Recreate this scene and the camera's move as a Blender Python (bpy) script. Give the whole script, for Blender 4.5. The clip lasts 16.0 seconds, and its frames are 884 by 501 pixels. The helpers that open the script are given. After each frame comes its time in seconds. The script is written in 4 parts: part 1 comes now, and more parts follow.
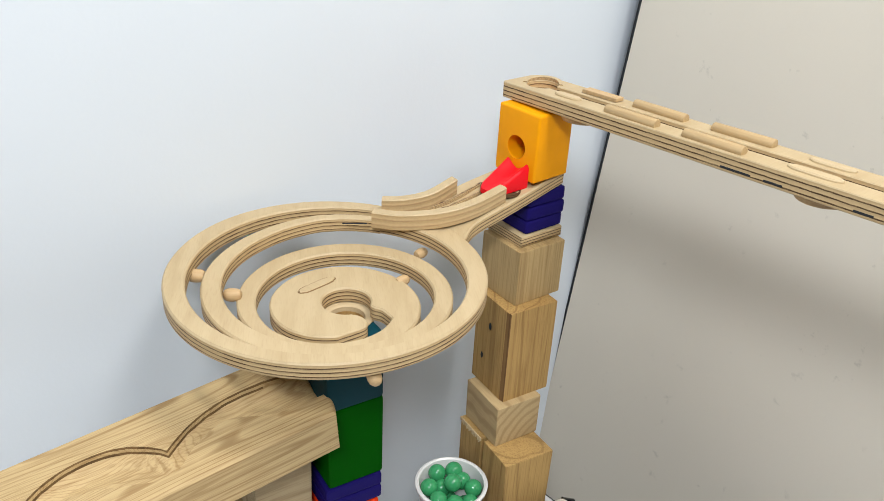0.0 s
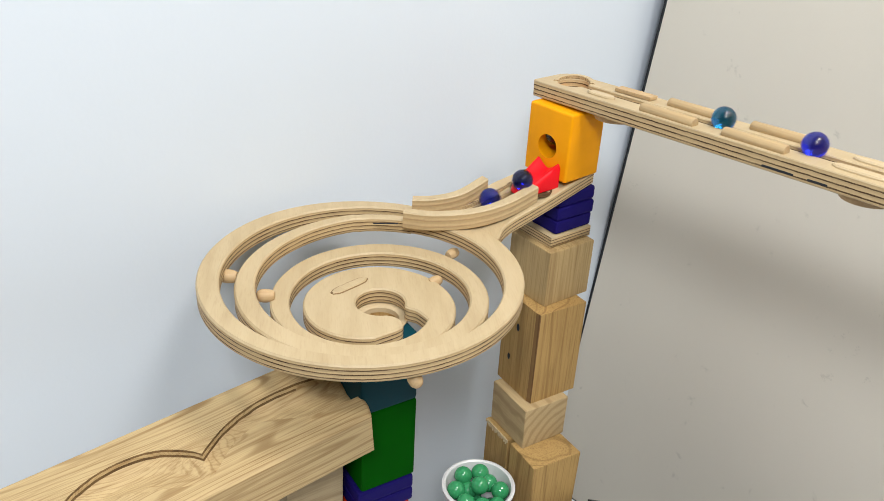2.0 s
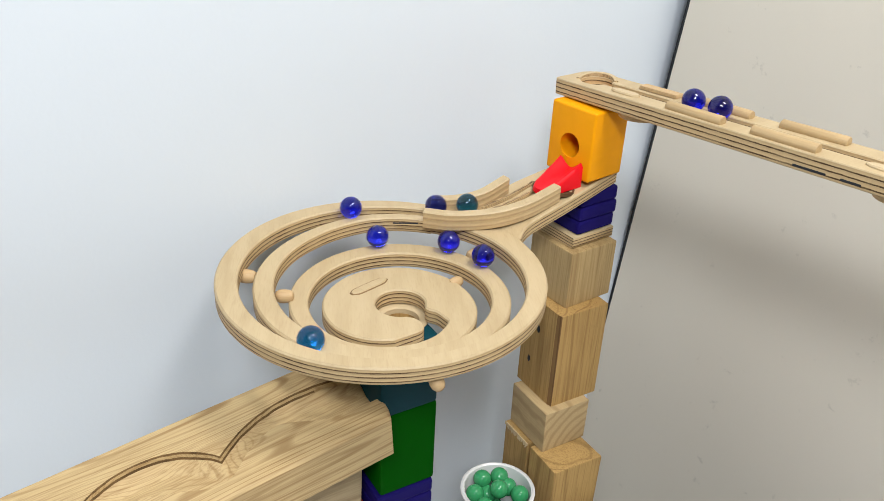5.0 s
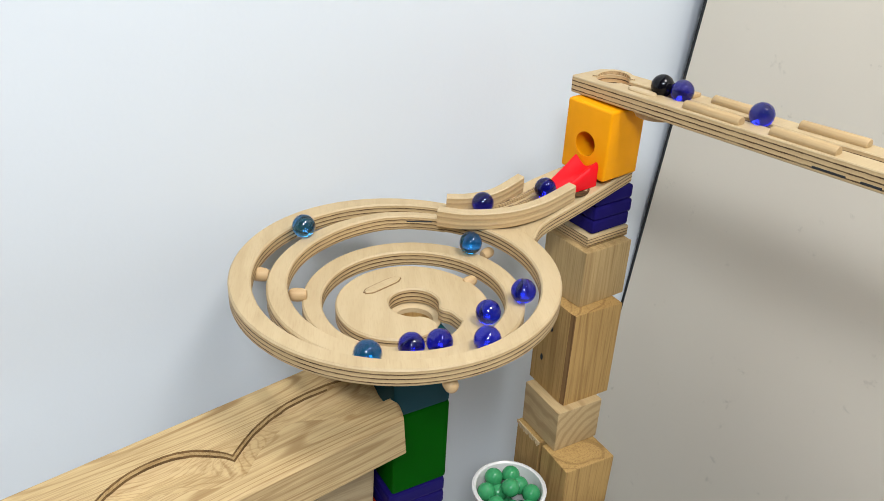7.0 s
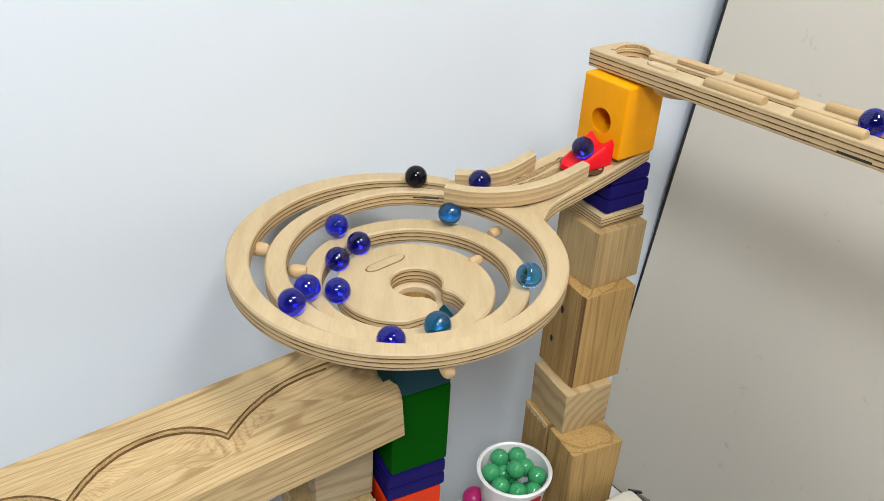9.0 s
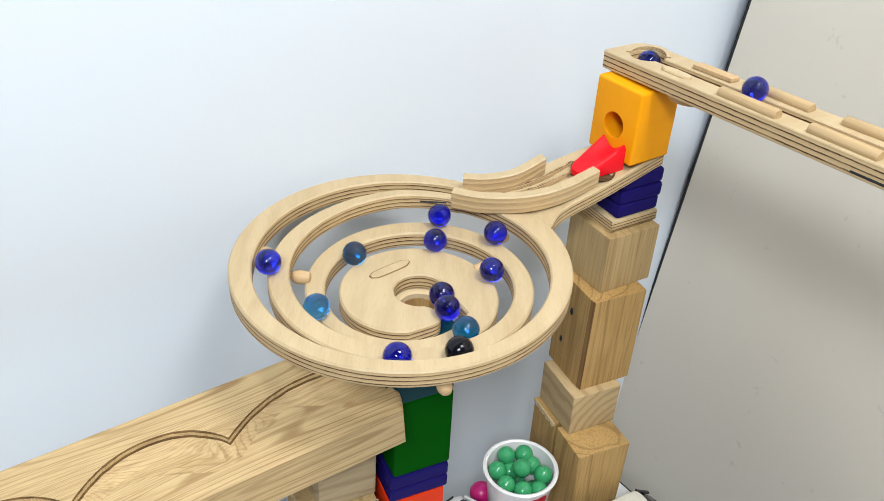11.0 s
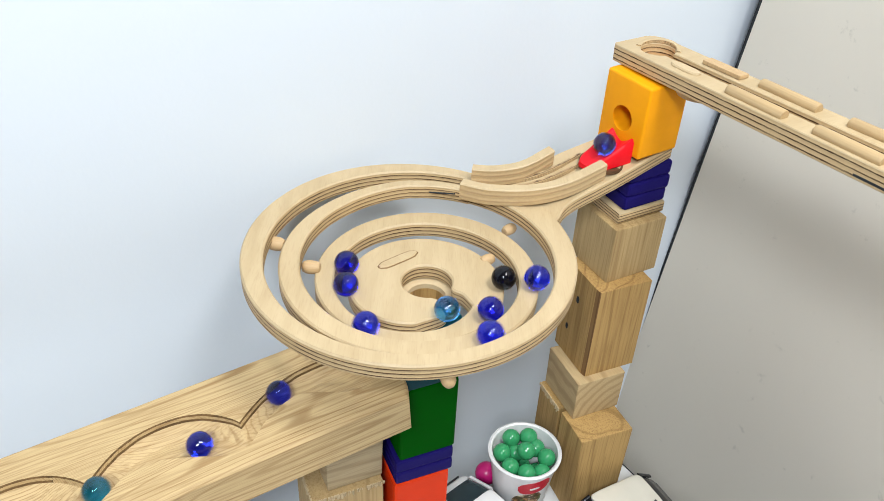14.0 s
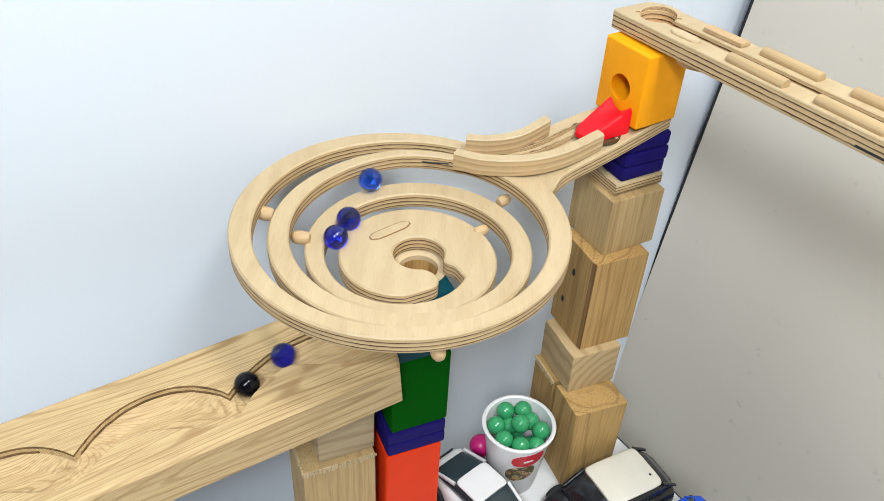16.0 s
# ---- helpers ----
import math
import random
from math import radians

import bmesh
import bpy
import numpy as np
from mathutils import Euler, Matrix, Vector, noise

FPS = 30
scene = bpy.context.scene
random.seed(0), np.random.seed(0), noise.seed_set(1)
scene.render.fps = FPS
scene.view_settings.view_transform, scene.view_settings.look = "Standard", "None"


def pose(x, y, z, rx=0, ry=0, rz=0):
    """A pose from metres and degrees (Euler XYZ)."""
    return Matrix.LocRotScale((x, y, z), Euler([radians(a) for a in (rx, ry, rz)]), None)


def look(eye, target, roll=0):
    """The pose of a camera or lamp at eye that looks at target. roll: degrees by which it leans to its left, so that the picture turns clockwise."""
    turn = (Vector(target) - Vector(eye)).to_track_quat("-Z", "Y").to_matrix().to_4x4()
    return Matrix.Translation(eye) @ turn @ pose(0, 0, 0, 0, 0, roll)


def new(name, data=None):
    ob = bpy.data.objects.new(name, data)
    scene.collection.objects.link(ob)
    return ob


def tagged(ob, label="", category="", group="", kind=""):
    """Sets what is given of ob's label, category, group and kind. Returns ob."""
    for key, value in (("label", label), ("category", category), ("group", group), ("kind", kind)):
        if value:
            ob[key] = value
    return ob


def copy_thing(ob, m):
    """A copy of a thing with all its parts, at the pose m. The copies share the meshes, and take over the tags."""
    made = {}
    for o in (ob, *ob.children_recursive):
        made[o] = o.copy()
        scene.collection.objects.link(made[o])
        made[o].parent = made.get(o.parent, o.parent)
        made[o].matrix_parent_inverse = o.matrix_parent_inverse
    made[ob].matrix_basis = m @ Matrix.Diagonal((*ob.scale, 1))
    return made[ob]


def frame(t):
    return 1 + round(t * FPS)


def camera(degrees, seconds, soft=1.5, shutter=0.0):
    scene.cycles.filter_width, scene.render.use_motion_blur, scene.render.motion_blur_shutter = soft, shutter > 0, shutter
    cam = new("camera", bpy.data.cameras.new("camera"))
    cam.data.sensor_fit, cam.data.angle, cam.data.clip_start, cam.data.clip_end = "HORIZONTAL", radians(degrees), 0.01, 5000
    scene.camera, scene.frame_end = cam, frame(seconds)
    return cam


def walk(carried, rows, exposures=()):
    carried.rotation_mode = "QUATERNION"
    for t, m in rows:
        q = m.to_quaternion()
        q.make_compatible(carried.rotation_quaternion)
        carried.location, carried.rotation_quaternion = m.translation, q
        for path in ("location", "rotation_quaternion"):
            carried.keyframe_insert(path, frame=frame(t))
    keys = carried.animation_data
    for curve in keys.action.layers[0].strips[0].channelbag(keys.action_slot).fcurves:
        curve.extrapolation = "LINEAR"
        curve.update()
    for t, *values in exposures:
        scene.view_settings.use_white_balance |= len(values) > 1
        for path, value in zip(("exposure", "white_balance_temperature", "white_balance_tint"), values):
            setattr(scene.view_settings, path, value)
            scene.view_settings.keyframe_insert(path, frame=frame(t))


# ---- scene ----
cam = camera(56.68, 16.0, soft=0.9, shutter=0.18)
PATH = [
    (0.0, -0.0000, -0.4960, 0.2820, -8.960, -28.198, 3.002),
    (0.5, -0.0036, -0.4950, 0.2794, -9.021, -28.147, 2.928),
    (1.0, -0.0120, -0.4939, 0.2816, -9.258, -28.233, 3.129),
    (1.5, -0.0197, -0.4887, 0.2797, -9.259, -28.262, 3.174),
    (2.0, -0.0244, -0.4870, 0.2775, -9.094, -28.151, 3.044),
    (2.5, -0.0284, -0.4812, 0.2767, -8.691, -28.245, 3.019),
    (3.0, -0.0302, -0.4787, 0.2762, -8.377, -28.356, 3.094),
    (3.5, -0.0280, -0.4784, 0.2766, -8.163, -28.456, 2.991),
    (4.0, -0.0302, -0.4781, 0.2744, -8.234, -28.179, 2.906),
    (6.5, -0.0250, -0.4750, 0.2726, -7.431, -28.455, 2.585),
    (7.0, -0.0301, -0.4725, 0.2764, -7.200, -28.842, 2.793),
    (7.5, -0.0255, -0.4729, 0.2760, -6.717, -29.210, 2.716),
    (8.0, -0.0204, -0.4679, 0.2717, -6.198, -29.619, 2.574),
    (8.5, -0.0192, -0.4615, 0.2711, -5.836, -30.333, 2.933),
    (9.0, -0.0130, -0.4550, 0.2750, -5.127, -31.197, 3.138),
    (11.5, 0.0051, -0.4355, 0.3001, -2.420, -33.975, 2.804),
    (12.0, 0.0045, -0.4332, 0.3000, -2.120, -34.134, 2.780),
    (12.5, 0.0120, -0.4301, 0.3071, -1.568, -34.733, 2.726),
    (13.0, 0.0146, -0.4314, 0.3107, -1.427, -35.063, 2.615),
    (13.5, 0.0099, -0.4323, 0.3151, -1.525, -35.580, 2.839),
    (14.0, 0.0088, -0.4369, 0.3180, -1.583, -36.074, 3.090),
    (14.5, 0.0081, -0.4358, 0.3153, -1.669, -36.615, 3.295),
    (15.0, 0.0091, -0.4330, 0.3156, -1.605, -37.067, 3.388),
    (15.5, 0.0173, -0.4292, 0.3132, -1.400, -37.417, 3.302),
    (16.0, 0.0158, -0.4294, 0.3120, -1.509, -38.036, 3.368),
]
walk(cam, [(t, pose(x, y, z, 90 + p, 0, w) @ pose(0, 0, 0, 0, 0, r)) for t, x, y, z, w, p, r in PATH], [(0.0, 0.0, 6500, 10), (9.0, 0.0, 6500, 10), (11.5, 0.17, 6280, 9), (16.0, 0.19, 6250, 9)])

# ---------------------------------------------------------------- light
world = bpy.data.worlds.new("world")
scene.world = world
world.use_nodes = True
world.node_tree.nodes["Background"].inputs[0].default_value = (0.9, 0.95, 1.0, 1)
world.node_tree.nodes["Background"].inputs[1].default_value = 0.25


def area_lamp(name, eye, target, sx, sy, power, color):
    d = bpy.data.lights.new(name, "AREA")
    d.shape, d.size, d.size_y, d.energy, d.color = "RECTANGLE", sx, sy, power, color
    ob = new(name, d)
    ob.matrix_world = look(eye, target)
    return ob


area_lamp("ceiling_lamp", (0.47, -0.50, 1.38), (0.05, 0.0, 0.0), 0.40, 0.40, 17.0, (1.0, 0.975, 0.94))
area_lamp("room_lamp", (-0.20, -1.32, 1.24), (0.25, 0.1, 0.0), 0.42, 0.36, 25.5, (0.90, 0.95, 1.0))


# ---------------------------------------------------------------- materials
def node_mat(name, rough=0.5, spec=0.5, metal=0.0):
    m = bpy.data.materials.new(name)
    m.use_nodes = True
    nt = m.node_tree
    b = nt.nodes["Principled BSDF"]
    b.inputs["Roughness"].default_value = rough
    b.inputs["Metallic"].default_value = metal
    b.inputs["Specular IOR Level"].default_value = spec
    return m, nt, b


def nd(nt, kind, **kw):
    n = nt.nodes.new(kind)
    for k, v in kw.items():
        n.inputs[k.replace("_", " ")].default_value = v
    return n


def mixer(nt, fac, a, b, mode="MIX"):
    n = nt.nodes.new("ShaderNodeMix")
    n.data_type, n.blend_type = "RGBA", mode
    for sock, v in ((n.inputs[0], fac), (n.inputs[6], a), (n.inputs[7], b)):
        if isinstance(v, (int, float)):
            sock.default_value = v
        elif isinstance(v, tuple):
            sock.default_value = (*v, 1)
        else:
            nt.links.new(v, sock)
    return n.outputs[2]


def ramp(nt, fac, stops):
    n = nt.nodes.new("ShaderNodeValToRGB")
    el = n.color_ramp.elements
    while len(el) < len(stops):
        el.new(0.5)
    for e, (p, c) in zip(el, stops):
        e.position, e.color = p, (c, c, c, 1)
    nt.links.new(fac, n.inputs[0])
    return n.outputs[0]


def coords(nt, scale=(1, 1, 1), turn=(0, 0, 0), source="Object", jitter=False):
    tc = nt.nodes.new("ShaderNodeTexCoord")
    mp = nt.nodes.new("ShaderNodeMapping")
    mp.inputs["Scale"].default_value = scale
    mp.inputs["Rotation"].default_value = [radians(a) for a in turn]
    nt.links.new(tc.outputs[source], mp.inputs[0])
    if jitter:
        oi = nt.nodes.new("ShaderNodeObjectInfo")
        mu = nt.nodes.new("ShaderNodeMath")
        mu.operation = "MULTIPLY"
        mu.inputs[1].default_value = 7.0
        nt.links.new(oi.outputs["Random"], mu.inputs[0])
        nt.links.new(mu.outputs[0], mp.inputs["Location"])
    return mp.outputs[0]


def noise_tex(nt, vec, scale, detail=4, rough=0.55, dist=0.0):
    n = nd(nt, "ShaderNodeTexNoise", Scale=scale, Detail=detail, Roughness=rough, Distortion=dist)
    nt.links.new(vec, n.inputs["Vector"])
    return n.outputs[0]


def bumped(nt, b, height, strength, dist=0.001):
    n = nd(nt, "ShaderNodeBump", Strength=strength, Distance=dist)
    nt.links.new(height, n.inputs["Height"])
    nt.links.new(n.outputs[0], b.inputs["Normal"])


def lumber(name, light, dark, axis=0, ring=30.0, rough=0.55, streak=0.6, knots=0.0):
    """Sawn wood: irregular growth lines along one axis of the object, fine pores and a few knots."""
    m, nt, b = node_mat(name, rough, 0.3)
    s, f = [1.0, 1.0, 1.0], [1.0, 1.0, 1.0]
    s[axis], f[axis] = 0.10, 0.03
    v, vf, plain = coords(nt, tuple(s), jitter=True), coords(nt, tuple(f), jitter=True), coords(nt, jitter=True)
    field = noise_tex(nt, v, 11.0, 2, 0.4, 0.3)
    mul = nt.nodes.new("ShaderNodeMath")
    mul.operation = "MULTIPLY"
    mul.inputs[1].default_value = ring * 6.283 / 4
    nt.links.new(field, mul.inputs[0])
    sn = nt.nodes.new("ShaderNodeMath")
    sn.operation = "SINE"
    nt.links.new(mul.outputs[0], sn.inputs[0])
    weight = noise_tex(nt, v, 40.0, 3)
    fine, mid, blot = noise_tex(nt, vf, 700.0, 3), noise_tex(nt, vf, 160.0, 3), noise_tex(nt, plain, 30.0, 3)
    lines = mixer(nt, 1.0, ramp(nt, sn.outputs[0], [(0.55, 0.0), (0.97, streak)]), ramp(nt, weight, [(0.3, 0.35), (0.65, 1.0)]), "MULTIPLY")
    c = mixer(nt, lines, light, dark)
    c = mixer(nt, ramp(nt, blot, [(0.42, 0.0), (0.80, 0.25)]), c, tuple(p * 0.55 + q * 0.45 for p, q in zip(light, dark)))
    c = mixer(nt, ramp(nt, mid, [(0.47, 0.0), (0.80, 0.35)]), c, dark)
    c = mixer(nt, ramp(nt, fine, [(0.46, 0.0), (0.72, 0.55)]), c, dark)
    if knots:
        vo = nd(nt, "ShaderNodeTexVoronoi", Scale=knots)
        nt.links.new(plain, vo.inputs["Vector"])
        c = mixer(nt, ramp(nt, vo.outputs["Distance"], [(0.04, 0.9), (0.13, 0.0)]), c, tuple(p * 0.25 for p in dark))
    nt.links.new(c, b.inputs["Base Color"])
    bumped(nt, b, fine, 0.25, 0.0006)
    return m


def painted(name, col, dark=None, rough=0.42, bump=0.12, spec=0.5):
    m, nt, b = node_mat(name, rough, spec)
    v = coords(nt)
    n1, n2 = noise_tex(nt, v, 40.0, 3), noise_tex(nt, v, 900.0, 2)
    c = mixer(nt, ramp(nt, n1, [(0.35, 0.0), (0.75, 0.5)]), col, dark or tuple(a * 0.82 for a in col))
    nt.links.new(c, b.inputs["Base Color"])
    bumped(nt, b, n2, bump, 0.0004)
    return m


def glass(name, col, tint=1.0):
    m, nt, b = node_mat(name, 0.015, 0.5)
    v = coords(nt, jitter=True)
    n = noise_tex(nt, v, 70.0, 2)
    c = mixer(nt, ramp(nt, n, [(0.4, 0.0), (0.7, 1.0)]), col, tuple(a * 0.88 for a in col))
    nt.links.new(c, b.inputs["Base Color"])
    b.inputs["Transmission Weight"].default_value = tint
    b.inputs["IOR"].default_value = 1.5
    return m


def birch():
    """Face veneer of birch plywood."""
    m, nt, b = node_mat("birch_face", 0.5, 0.35)
    v = coords(nt, (1, 0.12, 1), (0, 0, -62))
    n1, n2, n3 = noise_tex(nt, v, 90.0, 4, 0.6), noise_tex(nt, v, 900.0, 3), noise_tex(nt, coords(nt), 14.0, 2)
    c = mixer(nt, ramp(nt, n1, [(0.35, 0.0), (0.75, 0.75)]), (0.490, 0.378, 0.220), (0.385, 0.280, 0.148))
    c = mixer(nt, ramp(nt, n2, [(0.5, 0.0), (0.8, 0.4)]), c, (0.34, 0.225, 0.12))
    c = mixer(nt, ramp(nt, n3, [(0.4, 0.0), (0.8, 0.5)]), c, (0.52, 0.402, 0.240))
    nt.links.new(c, b.inputs["Base Color"])
    bumped(nt, b, n2, 0.1, 0.0004)
    return m


def ply_edge(name="plywood_edge", layers=9.0, dark=(0.058, 0.027, 0.009), strength=1.0):
    """Cut edge of plywood: layers by the depth stored in the UV map (0 top, 1 bottom)."""
    m, nt, b = node_mat(name, 0.6, 0.3)
    uv = nt.nodes.new("ShaderNodeTexCoord")
    sep = nt.nodes.new("ShaderNodeSeparateXYZ")
    nt.links.new(uv.outputs["UV"], sep.inputs[0])
    wob = noise_tex(nt, uv.outputs["UV"], 5.0, 3)
    add = nt.nodes.new("ShaderNodeMath")
    add.operation = "MULTIPLY_ADD"
    nt.links.new(wob, add.inputs[0])
    add.inputs[1].default_value = 0.06
    nt.links.new(sep.outputs[1], add.inputs[2])
    mul = nt.nodes.new("ShaderNodeMath")
    mul.operation = "MULTIPLY"
    nt.links.new(add.outputs[0], mul.inputs[0])
    mul.inputs[1].default_value = layers / 2 * 2 * math.pi
    sn = nt.nodes.new("ShaderNodeMath")
    sn.operation = "SINE"
    nt.links.new(mul.outputs[0], sn.inputs[0])
    grain = noise_tex(nt, coords(nt), 500.0, 3)
    uneven = noise_tex(nt, coords(nt), 60.0, 3)
    lines = mixer(nt, 1.0, ramp(nt, sn.outputs[0], [(0.50, 0.0), (0.84, strength)]), ramp(nt, uneven, [(0.30, 0.60), (0.55, 1.0)]), "MULTIPLY")
    c = mixer(nt, lines, (0.510, 0.365, 0.190), dark)
    c = mixer(nt, ramp(nt, grain, [(0.45, 0.0), (0.8, 0.3)]), c, (0.36, 0.225, 0.11))
    nt.links.new(c, b.inputs["Base Color"])
    bumped(nt, b, sn.outputs[0], 0.25, 0.0004)
    return m


def plaster(name, col, rough=0.75, marks=0.0):
    m, nt, b = node_mat(name, rough, 0.3)
    v = coords(nt)
    n1, n2 = noise_tex(nt, v, 3.0, 3), noise_tex(nt, v, 260.0, 3)
    c = mixer(nt, ramp(nt, n1, [(0.3, 0.0), (0.8, 0.6)]), col, tuple(a * 0.93 for a in col))
    if marks:
        n3 = noise_tex(nt, coords(nt, (1, 1, 1)), 55.0, 5, 0.7)
        c = mixer(nt, ramp(nt, n3, [(0.64, 0.0), (0.72, marks)]), c, tuple(a * 0.6 for a in col))
    nt.links.new(c, b.inputs["Base Color"])
    bumped(nt, b, n2, 0.12, 0.0006)
    return m


M_FACE, M_EDGE = birch(), ply_edge("plywood_edge", 8.0)
M_RAIL = ply_edge("sanded_plywood_edge", 6.0, (0.34, 0.215, 0.105), 0.6)
# Dark grey for the unseen walls and ceiling, so less light bounces back.
M_DIM_ROOM = plaster("dim_room_grey", (0.21, 0.21, 0.21))
M_PINE = lumber("pine_plank", (0.545, 0.398, 0.200), (0.230, 0.122, 0.038), 0, 300.0, 0.6, 0.72)
M_BLOCK = lumber("block_wood", (0.450, 0.315, 0.145), (0.22, 0.13, 0.048), 2, 50.0, 0.65, 0.42)
M_BLOCK2 = lumber("red_pine", (0.430, 0.268, 0.095), (0.17, 0.085, 0.024), 2, 60.0, 0.65, 0.6)
M_ROUGH = lumber("weathered_pine", (0.430, 0.272, 0.098), (0.165, 0.090, 0.028), 2, 55.0, 0.75, 0.6)
M_END = lumber("pale_block", (0.44, 0.34, 0.20), (0.27, 0.19, 0.10), 0, 70.0, 0.65, 0.7)


def end_grain():
    """Sawn block whose growth rings curve round a heart outside it."""
    m, nt, b = node_mat("ring_block", 0.65, 0.3)
    v = coords(nt)
    off = nt.nodes.new("ShaderNodeVectorMath")
    off.operation = "ADD"
    nt.links.new(v, off.inputs[0])
    off.inputs[1].default_value = (-0.058, 0.0, 0.016)
    w = nd(nt, "ShaderNodeTexWave", Scale=36.0, Distortion=3.0, Detail=2.0, Detail_Scale=1.2)
    w.wave_type, w.rings_direction = "RINGS", "Y"
    nt.links.new(off.outputs[0], w.inputs["Vector"])
    fine, blot = noise_tex(nt, coords(nt, (1, 0.05, 1)), 800.0, 3), noise_tex(nt, v, 40.0, 3)
    c = mixer(nt, ramp(nt, w.outputs[0], [(0.45, 0.0), (0.95, 0.5)]), (0.470, 0.345, 0.180), (0.255, 0.160, 0.068))
    c = mixer(nt, ramp(nt, fine, [(0.46, 0.0), (0.75, 0.4)]), c, (0.27, 0.175, 0.08))
    c = mixer(nt, ramp(nt, blot, [(0.45, 0.0), (0.8, 0.4)]), c, (0.33, 0.225, 0.105))
    nt.links.new(c, b.inputs["Base Color"])
    bumped(nt, b, fine, 0.25, 0.0006)
    return m


M_RINGS = end_grain()
# Dark brown for thin outlines; paints shade along the plank's groove lips.
M_DARK_LINE = lumber("dark_line_wood", (0.20, 0.118, 0.048), (0.04, 0.021, 0.008), 0, 40.0, 0.7, 0.9)
# Near-black brown that paints the shade of the hole below the chute.
M_HOLE_SHADE = lumber("hole_shade_wood", (0.11, 0.055, 0.022), (0.03, 0.015, 0.007), 0, 40.0, 0.8)
M_STICK = lumber("oiled_dowel", (0.455, 0.322, 0.165), (0.360, 0.235, 0.110), 2, 14.0, 0.5)
M_DOWEL = lumber("beech_dowel", (0.50, 0.345, 0.18), (0.37, 0.235, 0.11), 2, 14.0, 0.5)
M_PALE = lumber("pale_insert", (0.52, 0.405, 0.245), (0.44, 0.325, 0.18), 0, 14.0, 0.5)
M_YELLOW = painted("yellow_paint", (0.86, 0.34, 0.003), spec=0.12)
M_PURPLE = painted("purple_paint", (0.010, 0.006, 0.105), rough=0.6, spec=0.08)


def printed_food():
    """Glossy print with brown, green and cream patches."""
    m, nt, b = node_mat("label_print", 0.35, 0.4)
    v = coords(nt)
    c = mixer(nt, ramp(nt, noise_tex(nt, v, 150.0, 3), [(0.42, 0.0), (0.50, 1.0)]), (0.36, 0.20, 0.07), (0.075, 0.050, 0.022))
    c = mixer(nt, ramp(nt, noise_tex(nt, v, 210.0, 2), [(0.60, 0.0), (0.66, 0.8)]), c, (0.50, 0.42, 0.28))
    c = mixer(nt, ramp(nt, noise_tex(nt, coords(nt, (1.3, 1, 1)), 120.0, 2), [(0.58, 0.0), (0.63, 0.9)]), c, (0.10, 0.16, 0.04))
    nt.links.new(c, b.inputs["Base Color"])
    return m


M_PRINT = printed_food()
M_GREEN = painted("green_paint", (0.0004, 0.072, 0.0006), rough=0.6, spec=0.03)
M_TEAL = painted("teal_paint", (0.001, 0.040, 0.055), rough=0.55, spec=0.12)
M_ORANGE = painted("orange_paint", (0.66, 0.036, 0.003), spec=0.12)
M_RED = painted("red_plastic", (0.74, 0.006, 0.014), rough=0.42, bump=0.02, spec=0.2)
M_WALL = plaster("wall_paint", (0.660, 0.712, 0.765))
M_PANEL = plaster("panel_paint", (0.640, 0.590, 0.502), 0.6, 0.45)
M_DARK = plaster("dark_edge", (0.02, 0.022, 0.025))
M_TABLE = plaster("white_top", (0.62, 0.62, 0.61), 0.4)
M_CUP = painted("white_plastic", (0.68, 0.68, 0.67), rough=0.3, bump=0.02)
M_BLUE = glass("blue_glass", (0.012, 0.030, 0.97))
M_DEEP = glass("deep_blue_glass", (0.008, 0.012, 0.82))
M_SKY = glass("light_blue_glass", (0.06, 0.38, 0.93))
M_STEEL = glass("teal_blue_glass", (0.008, 0.22, 0.62))
M_AZURE = glass("azure_glass", (0.025, 0.14, 0.95))
M_BLACK = painted("black_glass", (0.004, 0.004, 0.006), rough=0.06, bump=0.0, spec=0.25)
M_JADE = painted("jade_glass", (0.040, 0.285, 0.110), (0.024, 0.20, 0.07), rough=0.12, bump=0.0)


# ---------------------------------------------------------------- mesh helpers
def put(name, bm, mats, parent=None, label="", m=None):
    me = bpy.data.meshes.new(name)
    bm.normal_update()
    bm.to_mesh(me)
    bm.free()
    for mat in mats if isinstance(mats, (list, tuple)) else [mats]:
        me.materials.append(mat)
    ob = new(name, me)
    if parent is not None:
        ob.parent = parent
    if m is not None:
        ob.matrix_basis = m
    if label:
        ob["label"] = label
    return ob


def part(name, bm, material, parent, label="", m=None):
    return put(name, bm, material, parent, label, m)


def thing(name, label, category, m=None, group=""):
    ob = new(name)
    ob.empty_display_size = 0.02
    if m is not None:
        ob.matrix_basis = m
    return tagged(ob, label, category, group)


def smooth(bm, angle=40):
    for f in bm.faces:
        f.smooth = True
    for e in bm.edges:
        if len(e.link_faces) == 2 and e.calc_face_angle(0) > radians(angle):
            e.smooth = False
    return bm


def box_bm(x0, y0, z0, x1, y1, z1, bevel=0.0, seg=2, wob=0.0):
    bm = bmesh.new()
    bmesh.ops.create_cube(bm, size=1, matrix=Matrix.Translation(((x0 + x1) / 2, (y0 + y1) / 2, (z0 + z1) / 2)) @ Matrix.Diagonal((x1 - x0, y1 - y0, z1 - z0, 1)))
    for v in bm.verts:
        v.co += Vector([random.uniform(-wob, wob) for _ in range(3)])
    if bevel:
        bmesh.ops.bevel(bm, geom=bm.edges[:], offset=bevel, segments=seg, profile=0.6, affect="EDGES")
    if seg > 1:
        smooth(bm, 50)
        for f in sorted(bm.faces, key=lambda q: -q.calc_area())[:6]:
            f.smooth = False
    return bm


